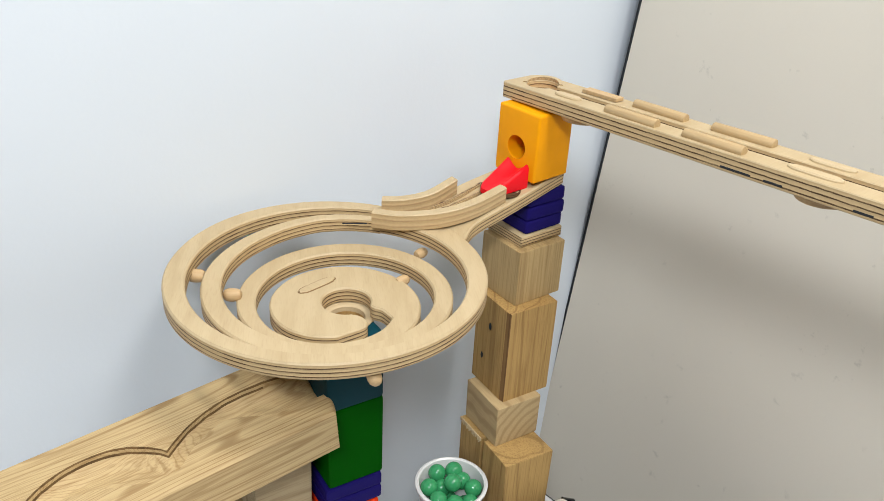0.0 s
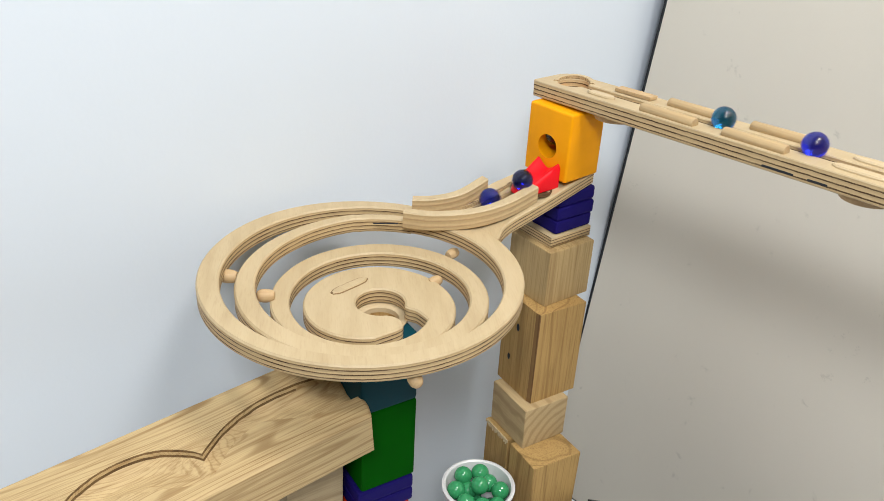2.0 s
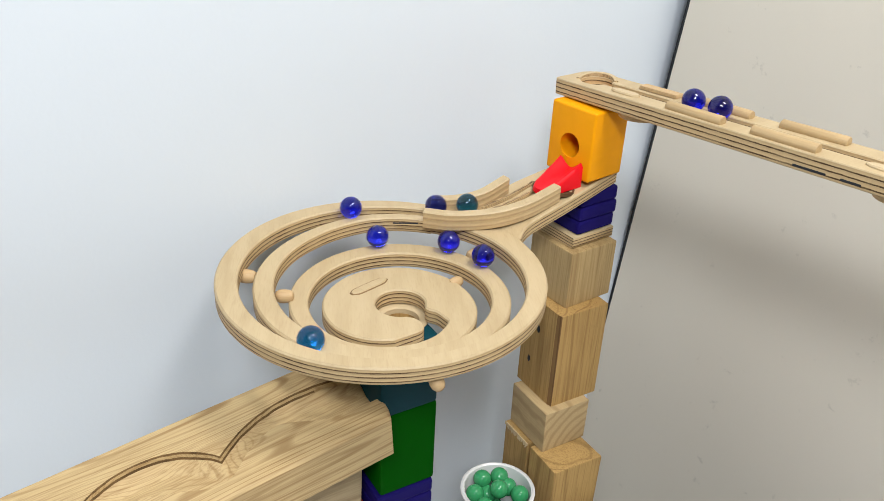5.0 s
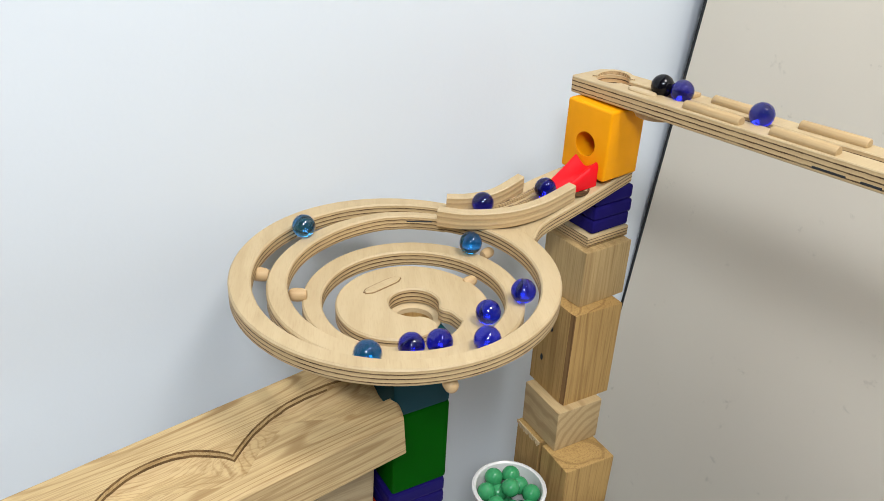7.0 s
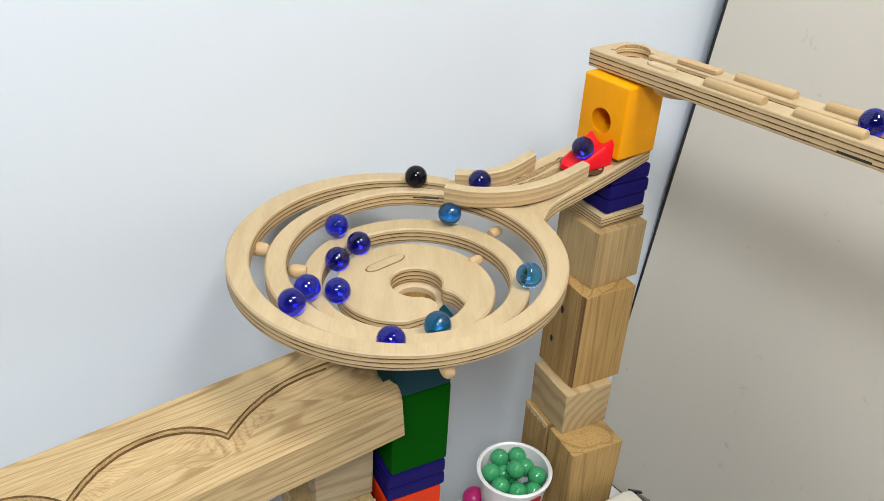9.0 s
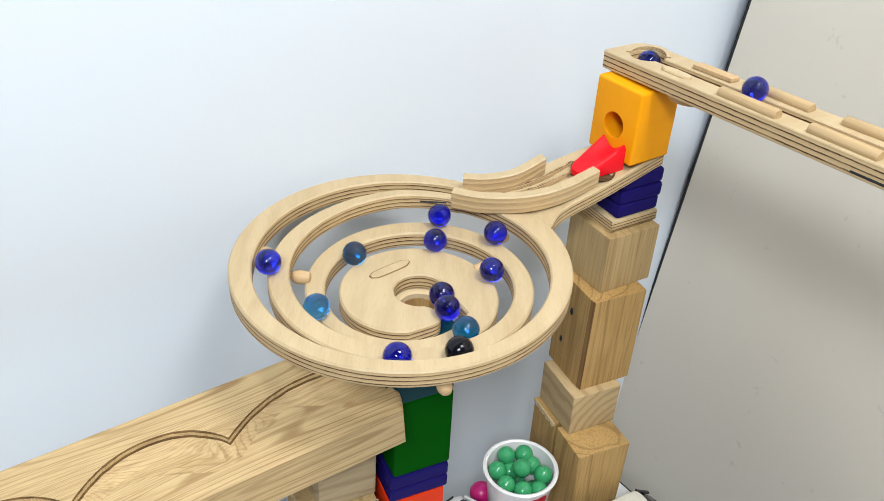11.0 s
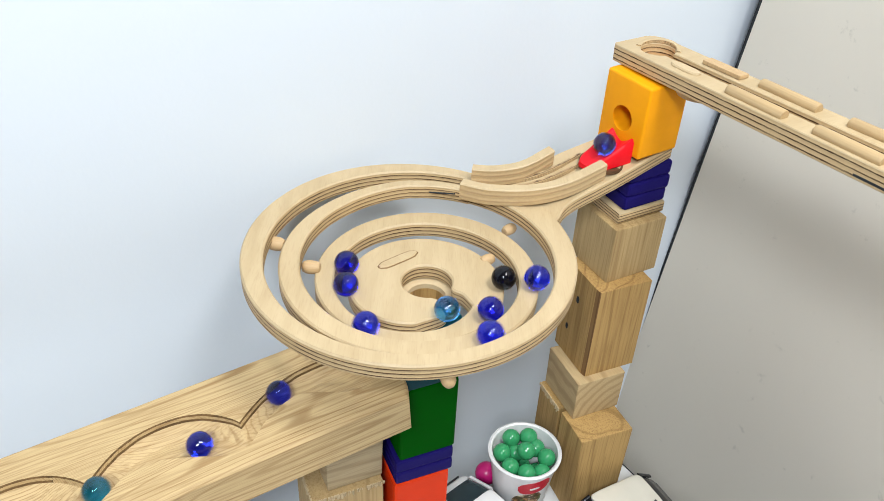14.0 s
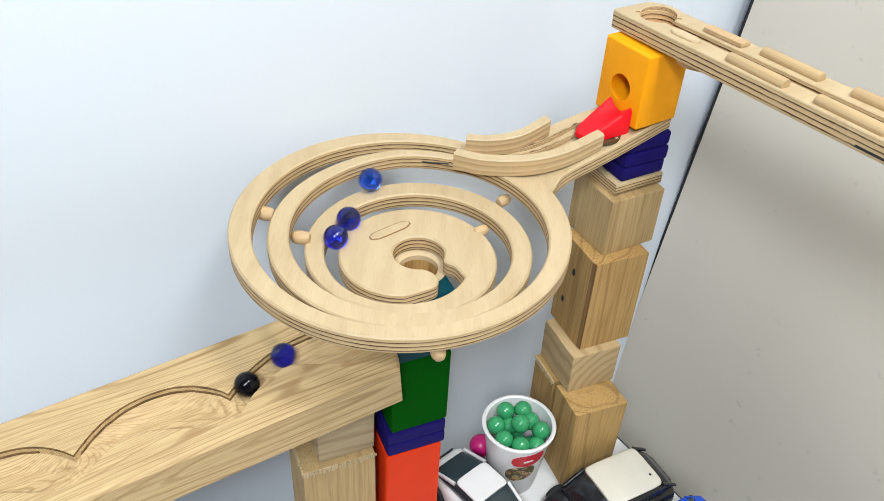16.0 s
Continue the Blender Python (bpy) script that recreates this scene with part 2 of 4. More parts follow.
def lathe_bm(profile, n=32):
    """profile: (radius, height) from the first to the last point."""
    bm = bmesh.new()
    rows = [[bm.verts.new((r * math.cos(2 * math.pi * k / n), r * math.sin(2 * math.pi * k / n), z)) for k in range(n)] for r, z in profile]
    for a, b in zip(rows, rows[1:]):
        for k in range(n):
            bm.faces.new((a[k], a[(k + 1) % n], b[(k + 1) % n], b[k]))
    bm.faces.new(rows[0][::-1])
    bm.faces.new(rows[-1])
    bmesh.ops.recalc_face_normals(bm, faces=bm.faces[:])
    return smooth(bm)


def strip_bm(left, right, tops, thick, bevel=0.0012):
    """A bent sheet between two edges, with rounded arrises; side faces take the cut edge's material and its depth in the UV map."""
    bm = bmesh.new()
    uv = bm.loops.layers.uv.new("UVMap")
    rows, run = [], 0.0
    for i, (a, b, z) in enumerate(zip(left, right, tops)):
        a, b = Vector((a[0], a[1])), Vector((b[0], b[1]))
        w = (b - a).normalized() * bevel
        pts = [(a + w, z), (a, z - bevel), (a, z - thick + bevel), (a + w, z - thick), (b - w, z - thick), (b, z - thick + bevel), (b, z - bevel), (b - w, z)]
        if i:
            run += (a - pa).length
        pa = a
        rows.append(([bm.verts.new((p.x, p.y, q)) for p, q in pts], run))
    depth = [0.0, 0.1, 0.9, 1.0, 1.0, 0.9, 0.1, 0.0]
    for (a, ra), (b, rb) in zip(rows, rows[1:]):
        for k in range(8):
            j = (k + 1) % 8
            f = bm.faces.new((a[k], a[j], b[j], b[k]))
            f.material_index = 0 if k in (3, 7, 0, 6) else 1
            f.smooth = True
            for lp, d, r in zip(f.loops, (depth[k], depth[j], depth[j], depth[k]), (ra, ra, rb, rb)):
                lp[uv].uv = (r * 30, d)
    for (r, run), flip in ((rows[0], True), (rows[-1], False)):
        f = bm.faces.new(r[::-1] if flip else r)
        f.material_index = 1
        for lp in f.loops:
            k = r.index(lp.vert)
            lp[uv].uv = ((0.1 if k < 4 else 0.6), depth[k])
    bmesh.ops.recalc_face_normals(bm, faces=bm.faces[:])
    for e in bm.edges:
        if len(e.link_faces) == 2 and e.calc_face_angle(0) > radians(38):
            e.smooth = False
    return bm


def sheet_bm(outline, top, thick, bevel=0.0012, butt=False):
    """A flat sheet from an outline (counter-clockwise), with rounded arrises and the cut edge's material on its sides."""
    bm = bmesh.new()
    uv = bm.loops.layers.uv.new("UVMap")
    n = len(outline)
    pts = [Vector((p[0], p[1])) for p in outline]
    ins = []
    for i in range(n):
        d = (pts[(i + 1) % n] - pts[i - 1]).normalized()
        ins.append(pts[i] + Vector((-d.y, d.x)) * bevel)
    if butt:
        d = (pts[0] - pts[-1]).normalized() * bevel
        ins[-1], ins[0] = pts[-1] + d, pts[0] - d
    levels = [(ins, top), (pts, top - bevel), (pts, top - thick + bevel), (ins, top - thick)]
    rows = [[bm.verts.new((p.x, p.y, z)) for p in ps] for ps, z in levels]
    run = [0.0]
    for i in range(n):
        run.append(run[-1] + (pts[(i + 1) % n] - pts[i]).length)
    depth = [0.0, 0.1, 0.9, 1.0]
    for k in range(3):
        for i in range(n):
            j = (i + 1) % n
            f = bm.faces.new((rows[k][i], rows[k + 1][i], rows[k + 1][j], rows[k][j]))
            f.material_index, f.smooth = (1 if k == 1 else 0), True
            for lp, d, r in zip(f.loops, (depth[k], depth[k + 1], depth[k + 1], depth[k]), (run[i], run[i], run[i + 1], run[i + 1])):
                lp[uv].uv = (r * 30, d)
    caps = [bm.faces.new(rows[0]), bm.faces.new(rows[3][::-1])]
    bm.normal_update()
    bmesh.ops.triangulate(bm, faces=caps, ngon_method="EAR_CLIP")
    for e in bm.edges:
        if len(e.link_faces) == 2 and e.calc_face_angle(0) > radians(38):
            e.smooth = False
    return bm


def bezier(pts, n=12):
    """A smooth line through points of any dimension (Catmull-Rom)."""
    p = [np.array(q, float) for q in pts]
    p = [2 * p[0] - p[1]] + p + [2 * p[-1] - p[-2]]
    out = []
    for i in range(1, len(p) - 2):
        for k in range(n):
            t = k / n
            out.append(0.5 * (2 * p[i] + (p[i + 1] - p[i - 1]) * t + (2 * p[i - 1] - 5 * p[i] + 4 * p[i + 1] - p[i + 2]) * t * t + (3 * p[i] - p[i - 1] - 3 * p[i + 1] + p[i + 2]) * t ** 3))
    out.append(p[-2])
    return out


# ---------------------------------------------------------------- the room
FLOOR = -0.326
N = Vector((-0.5, 0.866, 0))
WALL_M = Matrix.Translation(N * 0.121) @ pose(0, 0, 0, 0, 0, 30)
tagged(put("wall_north", box_bm(-2.6, 0, -1.1, 1.9, 0.08, 1.75), M_WALL, m=WALL_M), "smooth bluish-unseen dark grey wall that damps bounced light behind the marble run", "wall", kind="structure")
tagged(put("floor", box_bm(-2.6, -3.0, -1.1, 1.9, 0, -1.06), M_TABLE, m=WALL_M), "pale plain floor", "floor", kind="structure")
# Unseen sides of the room, kept dark grey to deepen the shade.
tagged(put("wall_south", box_bm(-2.6, -3.08, -1.1, 1.9, -3.0, 1.75), M_DIM_ROOM, m=WALL_M), "unseen dark grey wall that damps bounced light", "wall", kind="structure")
tagged(put("wall_west", box_bm(-2.68, -3.0, -1.1, -2.6, 0, 1.75), M_DIM_ROOM, m=WALL_M), "unseen dark grey wall that damps bounced light", "wall", kind="structure")
tagged(put("wall_east", box_bm(1.9, -3.0, -1.1, 1.98, 0, 1.75), M_DIM_ROOM, m=WALL_M), "unseen dark grey wall that damps bounced light", "wall", kind="structure")
tagged(put("ceiling", box_bm(-2.6, -3.0, 1.75, 1.9, 0, 1.8), M_DIM_ROOM, m=WALL_M), "unseen dark grey ceiling that damps bounced light", "ceiling", kind="structure")


def desk():
    ob = thing("desk", "white desk top with a thin dark line along one edge under the marble run", "desk", pose(0, 0, 0, 0, 0, 35))
    part("desk_top", box_bm(-0.62, -0.62, FLOOR - 0.024, 0.2315, 0.021, FLOOR, 0.0015), M_TABLE, ob)
    # Dark strip put in for the shade of the gap beside the desk.
    part("gap_shade_strip", box_bm(0.2315, -0.62, FLOOR - 0.024, 0.2332, 0.021, FLOOR - 0.001), M_DARK, ob, "thin dark strip painting the shaded gap at the desk's edge")
    for x in (-0.57, 0.18):
        for y in (-0.58, -0.02):
            part("leg", box_bm(x - 0.02, y - 0.02, -1.059, x + 0.02, y + 0.02, FLOOR - 0.024, 0.002), M_TABLE, ob)


desk()


def side_board():
    """A board whose near edge leans a little, standing just before the wall's corner."""
    foot = Vector((0.2968, 0.2952, -0.026)) + Vector((0.0881, -0.0006, 1.0)) * -1.03
    along, edge = Vector((0.5, -0.866, 0)), Vector((0.0881, -0.0006, 1.0))
    back = Vector((0.866, 0.5, 0))
    ob = thing("side_board", "large beige-white board with small scuffs standing upright at the corner", "board")

    def slab_bm(a0, a1, b0, b1):
        bm = bmesh.new()
        v = [bm.verts.new(foot + along * a + edge * h + back * b) for h in (0.0, 2.3) for a, b in ((a0, b0), (a1, b0), (a1, b1), (a0, b1))]
        for f in ((3, 2, 1, 0), (4, 5, 6, 7), (0, 1, 5, 4), (1, 2, 6, 5), (2, 3, 7, 6), (3, 0, 4, 7)):
            bm.faces.new([v[k] for k in f])
        bmesh.ops.recalc_face_normals(bm, faces=bm.faces[:])
        return bm
    part("board", slab_bm(0.0, 1.7, 0.0, 0.018), M_PANEL, ob)
    part("edge_band", slab_bm(-0.0045, -0.0002, 0.0015, 0.03), M_DARK, ob, "narrow dark band along the board's near edge")


side_board()


# ---------------------------------------------------------------- spiral track
CX, CY, GAP = 0.0050, -0.0038, 0.0090
RIM = 0.11


SLOT_PHI = np.arange(-60.0, 1000.0, 4.0)
SLOT_R = np.interp(SLOT_PHI, (-60, 0, 20, 95, 180, 253, 345, 457, 540, 618, 707, 800, 850, 1000), (0.0985, 0.0975, 0.0970, 0.0958, 0.0908, 0.0860, 0.0818, 0.0722, 0.0676, 0.0642, 0.0566, 0.0508, 0.0502, 0.0502))
SLOT_R = np.convolve(np.pad(SLOT_R, 9, mode="edge"), np.ones(19) / 19, mode="valid")


def slot_r(phi):
    """Radius of the slot's middle, phi degrees along the way from the back."""
    return float(np.interp(phi, SLOT_PHI, SLOT_R)) if phi < 850 else lane_r(phi)


def lane_r(phi):
    """Radius of the circle line on which the marbles' way is laid out."""
    q = phi / 360
    r = 0.0994 - 0.0244 * q + 0.0015 * q * q
    return r - (0.0055 * ((phi - 850) / 100) ** 2 if phi > 850 else 0)


def ring_z(phi):
    q = min(max(phi / 360, 0), 1.6667)
    return -0.0205 * q + 0.0041 * q * q - 0.0017 * min(1.0, max(phi, 0) / 40)


MID_Z = ring_z(600)


def on_slot(phi, dr=0.0):
    a, r = radians(90 + phi), slot_r(phi) + dr
    return (CX + r * math.cos(a), CY + r * math.sin(a))


def spiral_track():
    ob = thing("spiral_track", "birch plywood marble spiral with stepped rings and a long entry arm", "marble track")
    th = 0.012
    # outer ring, one flat loop
    left, right, tops = [], [], []
    for k in range(0, 181):
        phi = -22 + k * 2
        ang, r = radians(90 + phi), slot_r(max(phi, 0)) + GAP / 2
        x, y = CX + r * math.cos(ang), CY + r * math.sin(ang)
        a = math.atan2(y, x)
        left.append((RIM * math.cos(a), RIM * math.sin(a)))
        right.append((x, y))
        tops.append(0.0018 * math.exp(-((phi - 45) / 55) ** 2))
    part("outer_ring", strip_bm(left, right, tops, th), [M_FACE, M_EDGE], ob)
    # inner ring, winding down to the middle
    left, right, tops = [], [], []
    for k in range(0, 213):
        phi = -24 + 624 * k / 212
        left.append(on_slot(phi, -GAP / 2))
        right.append(on_slot(phi + 360, GAP / 2))
        tops.append(ring_z(phi) - (0.0006 if phi < 4 else 0))
    part("inner_ring", strip_bm(left, right, tops, th), [M_FACE, M_EDGE], ob)
    # middle disc with its hole and the slot's end
    hx, hy, hr = 0.0118, -0.0020, 0.0172
    line = [on_slot(600 + 300 * k / 90, -GAP / 2) for k in range(91)]
    tip = bezier([line[-1], (0.0205, -0.0375), (0.0250, -0.0325), (0.0245, -0.0265), (0.0205, -0.0215), (hx + hr * math.cos(radians(-80)), hy + hr * math.sin(radians(-80)))], 6)
    line += [tuple(p) for p in tip[1:]]
    line += [(hx + hr * math.cos(radians(a)), hy + hr * math.sin(radians(a))) for a in range(-88, -381, -8)]
    line += [tuple(p) for p in bezier([(0.0280, -0.0085), (0.0305, -0.0115), (0.0355, -0.0145), (0.0392, -0.0200), on_slot(960, GAP / 2)], 5)[1:]]
    part("centre_disc", sheet_bm(line, MID_Z, th, butt=True), [M_FACE, M_EDGE], ob)
    # inlaid slips in the face
    for (x0, y0), (x1, y1), z in (((-0.0210, 0.0105), (0.0035, 0.0300), MID_Z),):
        L = math.hypot(x1 - x0, y1 - y0)
        slot_bm = strip_bm([(k * L / 8, 0.0036 * math.sqrt(max(0.12, 1 - (k / 4 - 1) ** 6))) for k in range(9)], [(k * L / 8, -0.0036 * math.sqrt(max(0.12, 1 - (k / 4 - 1) ** 6))) for k in range(9)], [0.0] * 9, 0.003, 0.0008)
        # slightly larger dark strip that outlines the slip
        rim_bm = strip_bm([(k * (L + 0.0016) / 8 - 0.0008, 0.0044 * math.sqrt(max(0.12, 1 - (k / 4 - 1) ** 6))) for k in range(9)], [(k * (L + 0.0016) / 8 - 0.0008, -0.0044 * math.sqrt(max(0.12, 1 - (k / 4 - 1) ** 6))) for k in range(9)], [0.0] * 9, 0.002, 0.0003)
        part("inlay_joint", rim_bm, [M_DARK_LINE, M_DARK_LINE], ob, "thin dark outline round the slip", pose(x0, y0, z + 0.0004, 0, 0, math.degrees(math.atan2(y1 - y0, x1 - x0))))
        part("inlay", slot_bm, [M_FACE, M_EDGE], ob, "inlaid birch slip", pose(x0, y0, z + 0.0011, 0, 0, math.degrees(math.atan2(y1 - y0, x1 - x0))))
    # dark strip painting the shade of a saw cut at the start of the inner ring
    part("cut_shade_strip", box_bm(0.011, -0.0006, 0.0, 0.030, 0.0006, 0.0006), M_DARK, ob, "dark strip painting the shade in a saw cut", pose(0.0, 0.0725, -0.0009, 0, 0, -3))
    # pegs that tie ring to ring from below
    for x, y, z, size in ((-0.0920, 0.016, -0.0115, 1.3), (-0.0665, 0.001, -0.0190, 1.25), (0.0540, 0.0268, -0.0265, 1.1), (0.0705, 0.0548, -0.0190, 1.1), (0.0255, -0.1000, -0.0180, 1.2)):
        a = math.degrees(math.atan2(y - CY, x - CX))
        bm = lathe_bm([(0.0012, -0.0052), (0.0026, -0.0048), (0.0035, -0.003), (0.0038, 0.0), (0.0036, 0.0024), (0.0027, 0.0043), (0.0012, 0.0050)], 20)
        part("peg", bm, M_DOWEL, ob, "rounded wooden tie peg", pose(x, y, z) @ pose(0, 0, 0, 0, 0, a) @ pose(0, 0, 0, 0, 90, 0) @ Matrix.Diagonal((size, size, size, 1)))
    # neck and arm
    near = [(0.0990, 0.0400, -0.0012), (0.1035, 0.0450, -0.0002), (0.1072, 0.0520, 0.0022), (0.1125, 0.0580, 0.0040), (0.1220, 0.0645, 0.0068), (0.1500, 0.0820, 0.0135), (0.1966, 0.1184, 0.0215)]
    far = [(0.0470, 0.0985, 0.0), (0.0520, 0.0978, 0.0), (0.0600, 0.0972, 0.0), (0.0720, 0.0980, 0.0), (0.0880, 0.1030, 0.0), (0.1130, 0.1170, 0.0), (0.1720, 0.1520, 0.0)]
    right, left = bezier(near, 10), bezier(far, 10)
    part("arm", strip_bm([p[:2] for p in left], [p[:2] for p in right], [p[2] for p in right], th), [M_FACE, M_EDGE], ob)
    # narrow running groove between the rails
    run = bezier([(0.0520, 0.0800, 0.0026), (0.0800, 0.0815, 0.0062), (0.1050, 0.0905, 0.0118), (0.1270, 0.1050, 0.0168)], 10)
    for off in (-0.0042, 0.0042):
        lft, rgt = [], []
        for i, p in enumerate(run):
            d = run[min(i + 1, len(run) - 1)] - run[max(i - 1, 0)]
            d = d[:2] / np.linalg.norm(d[:2])
            n = np.array([-d[1], d[0]])
            lft.append(p[:2] + n * (off + 0.0012))
            rgt.append(p[:2] + n * (off - 0.0012))
        part("groove_lip", strip_bm(lft, rgt, [p[2] for p in run], 0.004, 0.0005), [M_EDGE, M_EDGE], ob, "worn edge of the running groove")
    # guide rails
    for pts in ([(0.0425, 0.0890, 0.0125), (0.0600, 0.0865, 0.0140), (0.0800, 0.0890, 0.0175), (0.1010, 0.1010, 0.0240)],
                [(0.0345, 0.0705, 0.0110), (0.0560, 0.0625, 0.0120), (0.0850, 0.0600, 0.0150), (0.1100, 0.0655, 0.0195), (0.1370, 0.0820, 0.0250)]):
        line = bezier(pts, 10)
        left, right = [], []
        for i, p in enumerate(line):
            d = line[min(i + 1, len(line) - 1)] - line[max(i - 1, 0)]
            d = d[:2] / np.linalg.norm(d[:2])
            n = np.array([-d[1], d[0]]) * 0.0042
            left.append(p[:2] + n)
            right.append(p[:2] - n)
        part("guide_rail", strip_bm(left, right, [p[2] for p in line], 0.0135, 0.0009), [M_FACE, M_RAIL], ob)


spiral_track()


# ---------------------------------------------------------------- upper track
BM_M = Matrix.Translation((0.1424, 0.1441, 0.0905)) @ pose(0, 0, 0, 0, 0, -58.5) @ pose(0, 0, 0, 0, -2.1, 0)


def upper_track():
    ob = thing("upper_track", "long birch plywood ball track with staggered dowels beside a slot", "marble track", BM_M)
    th, w, L = 0.0125, 0.043, 0.76
    hx, hy, hr = 0.026, 0.0215, 0.0125
    # front and back halves beside the central slot, joined at the head
    half = 0.0042
    head = [(0.003, 0), (L, 0), (L, w / 2 - half), (hx + hr * 0.94, w / 2 - half)]
    head += [(hx + hr * math.cos(radians(a)), hy + hr * math.sin(radians(a))) for a in range(-24, -337, -8)]
    head += [(hx + hr * 0.94, w / 2 + half), (L, w / 2 + half), (L, w), (0.010, w), (0.003, w - 0.004), (0, w - 0.010), (0, 0.003)]
    part("board", sheet_bm(head, 0.0, th, 0.0007), [M_FACE, M_EDGE], ob)
    part("slot_floor", box_bm(0.045, w / 2 - half - 0.0005, -th + 0.001, L - 0.002, w / 2 + half + 0.0005, -0.0100), M_DOWEL, ob)
    for s0, q in ((0.105, 0.0075), (0.173, 0.0075), (0.310, 0.0075), (0.378, 0.0075), (0.109, 0.0350), (0.177, 0.0350), (0.314, 0.0350), (0.382, 0.0350)):
        prof = [(0.0010, 0.0), (0.0036, 0.0003), (0.0040, 0.0010), (0.0040, 0.0455), (0.0036, 0.0462), (0.0010, 0.0465)]
        part("dowel", lathe_bm(prof, 16), M_STICK, ob, m=pose(s0, q, 0.0014) @ pose(0, 0, 0, 0, 90, random.uniform(-1.4, 1.4)))
    for s0, q, ln in ((0.051, 0.0105, 0.026), (0.247, 0.0110, 0.036), (0.249, 0.0340, 0.030)):
        n = 10
        wd = [0.0042 * math.sqrt(max(0.05, 1 - (2 * k / n - 1) ** 4)) for k in range(n + 1)]
        part("insert", strip_bm([(ln * k / n, v) for k, v in enumerate(wd)], [(ln * k / n, -v) for k, v in enumerate(wd)], [0.0] * (n + 1), 0.004, 0.0008), [M_PALE, M_PALE], ob, "pale glued insert", pose(s0, q, 0.0018))
    lip = [(hx + 0.0128 * math.cos(radians(a)), hy + 0.0128 * math.sin(radians(a))) for a in range(35, 216, 6)]
    out = [(hx + 0.0165 * math.cos(radians(a)), hy + 0.0165 * math.sin(radians(a))) for a in range(35, 216, 6)]
    part("catch_lip", strip_bm(out, lip, [0.0009 + 0.0022 * math.sin(math.pi * k / (len(lip) - 1)) for k in range(len(lip))], 0.0034, 0.0004), [M_FACE, M_EDGE], ob, "raised curved lip behind the drop hole")
    part("stop_block", box_bm(0.062, 0.0285, 0.0003, 0.096, 0.0375, 0.0032, 0.0006), M_DOWEL, ob, "pale glued stop with a square end")
    # Dark strips on the front edge paint the shade inside its notches.
    for s0, ln in ((0.208, 0.022), (0.239, 0.013), (0.296, 0.012)):
        part("notch_shade_strip", box_bm(0, -0.0003, -0.0008, ln, 0.0010, 0.0008, 0.0003, 1), M_DARK, ob, "dark strip painting the shade of a notch in the cut edge", pose(s0, 0, -th + 0.0028))
    # rounded feet below
    for s0 in (0.072, 0.268):
        part("foot", lathe_bm([(0.010, -0.0065), (0.0165, -0.005), (0.0185, -0.001), (0.0185, 0.0)], 28), M_DOWEL, ob, "round wooden foot", pose(s0, w / 2, -th))


upper_track()


# ---------------------------------------------------------------- tower
def turned(fx, fy, ang, z=0.0):
    return Matrix.Translation((fx, fy, z)) @ pose(0, 0, 0, 0, 0, ang)


def yellow_block():
    s, d, h = 0.0450, 0.0400, 0.0568
    m = turned(0.1641, 0.0925, 33, 0.0208)
    ob = thing("yellow_block", "bright yellow painted wooden block with a round exit hole", "toy block", m)
    bm = box_bm(0, 0, 0, d, s, h, 0.0022, 3)
    body = part("body", bm, M_YELLOW, ob)
    cut = bmesh.new()
    bmesh.ops.create_cone(cut, cap_ends=True, segments=36, radius1=0.0098, radius2=0.0098, depth=0.06, matrix=pose(0.0, s / 2, 0.0250, 0, 90, 0))
    c = put("cutter", cut, M_YELLOW, ob)
    md = body.modifiers.new("hole", "BOOLEAN")
    md.object, md.operation, md.solver = c, "DIFFERENCE", "EXACT"
    dg = bpy.context.evaluated_depsgraph_get()
    me = bpy.data.meshes.new_from_object(body.evaluated_get(dg))
    body.modifiers.clear()
    for p in me.polygons:
        p.use_smooth = p.area < 0.0001
    me.set_sharp_from_angle(angle=radians(40))
    body.data = me
    bpy.data.objects.remove(c)


yellow_block()


def red_chute():
    ob = thing("red_chute", "glossy red plastic chute with raised cheeks under the hole", "chute", Matrix.Translation((0.1420, 0.0995, 0.0170)) @ pose(0, 0, 0, 0, 0, 216))
    bm = bmesh.new()
    rows, n, m = [], 18, 16
    for i in range(n + 1):
        f = i / n
        x = -0.0140 + 0.0370 * f
        w = 0.0124 - 0.0032 * f if f < 0.75 else 0.0100 * math.sqrt(max(0.08, 1 - ((f - 0.75) / 0.27) ** 2))
        base = 0.0090 * (1 - f) ** 1.05 + 0.0030
        horn = 0.0068 * max(0.0, 1 - f * 0.95) ** 1.2
        row = []
        for k in range(m + 1):
            q = 2 * k / m - 1
            edge = max(0.0, abs(q) - 0.80) / 0.20
            row.append(bm.verts.new((x, q * w, base + horn * (abs(q) / 0.8 if abs(q) < 0.8 else 1.0) ** 1.5 - 0.0035 * edge ** 2)))
        row += [bm.verts.new((x, w * 1.02, -0.001)), bm.verts.new((x, -w * 1.02, -0.001))]
        rows.append(row)
    c = m + 3
    for p, q in zip(rows, rows[1:]):
        for k in range(c):
            bm.faces.new((p[k], p[(k + 1) % c], q[(k + 1) % c], q[k]))
    bm.faces.new(rows[0][::-1])
    bm.faces.new(rows[-1])
    bmesh.ops.recalc_face_normals(bm, faces=bm.faces[:])
    part("chute_body", smooth(bm, 60), M_RED, ob)
    # Dark disc on the arm, painted in for a hole's shade.
    part("socket", lathe_bm([(0.0165, -0.002), (0.0165, 0.0005), (0.0152, 0.0005), (0.0146, -0.0009)], 32), M_HOLE_SHADE, ob, "dark disc painting the shaded hole round the chute's foot", pose(0.004, 0, -0.0008, 0, -6, 0))


red_chute()


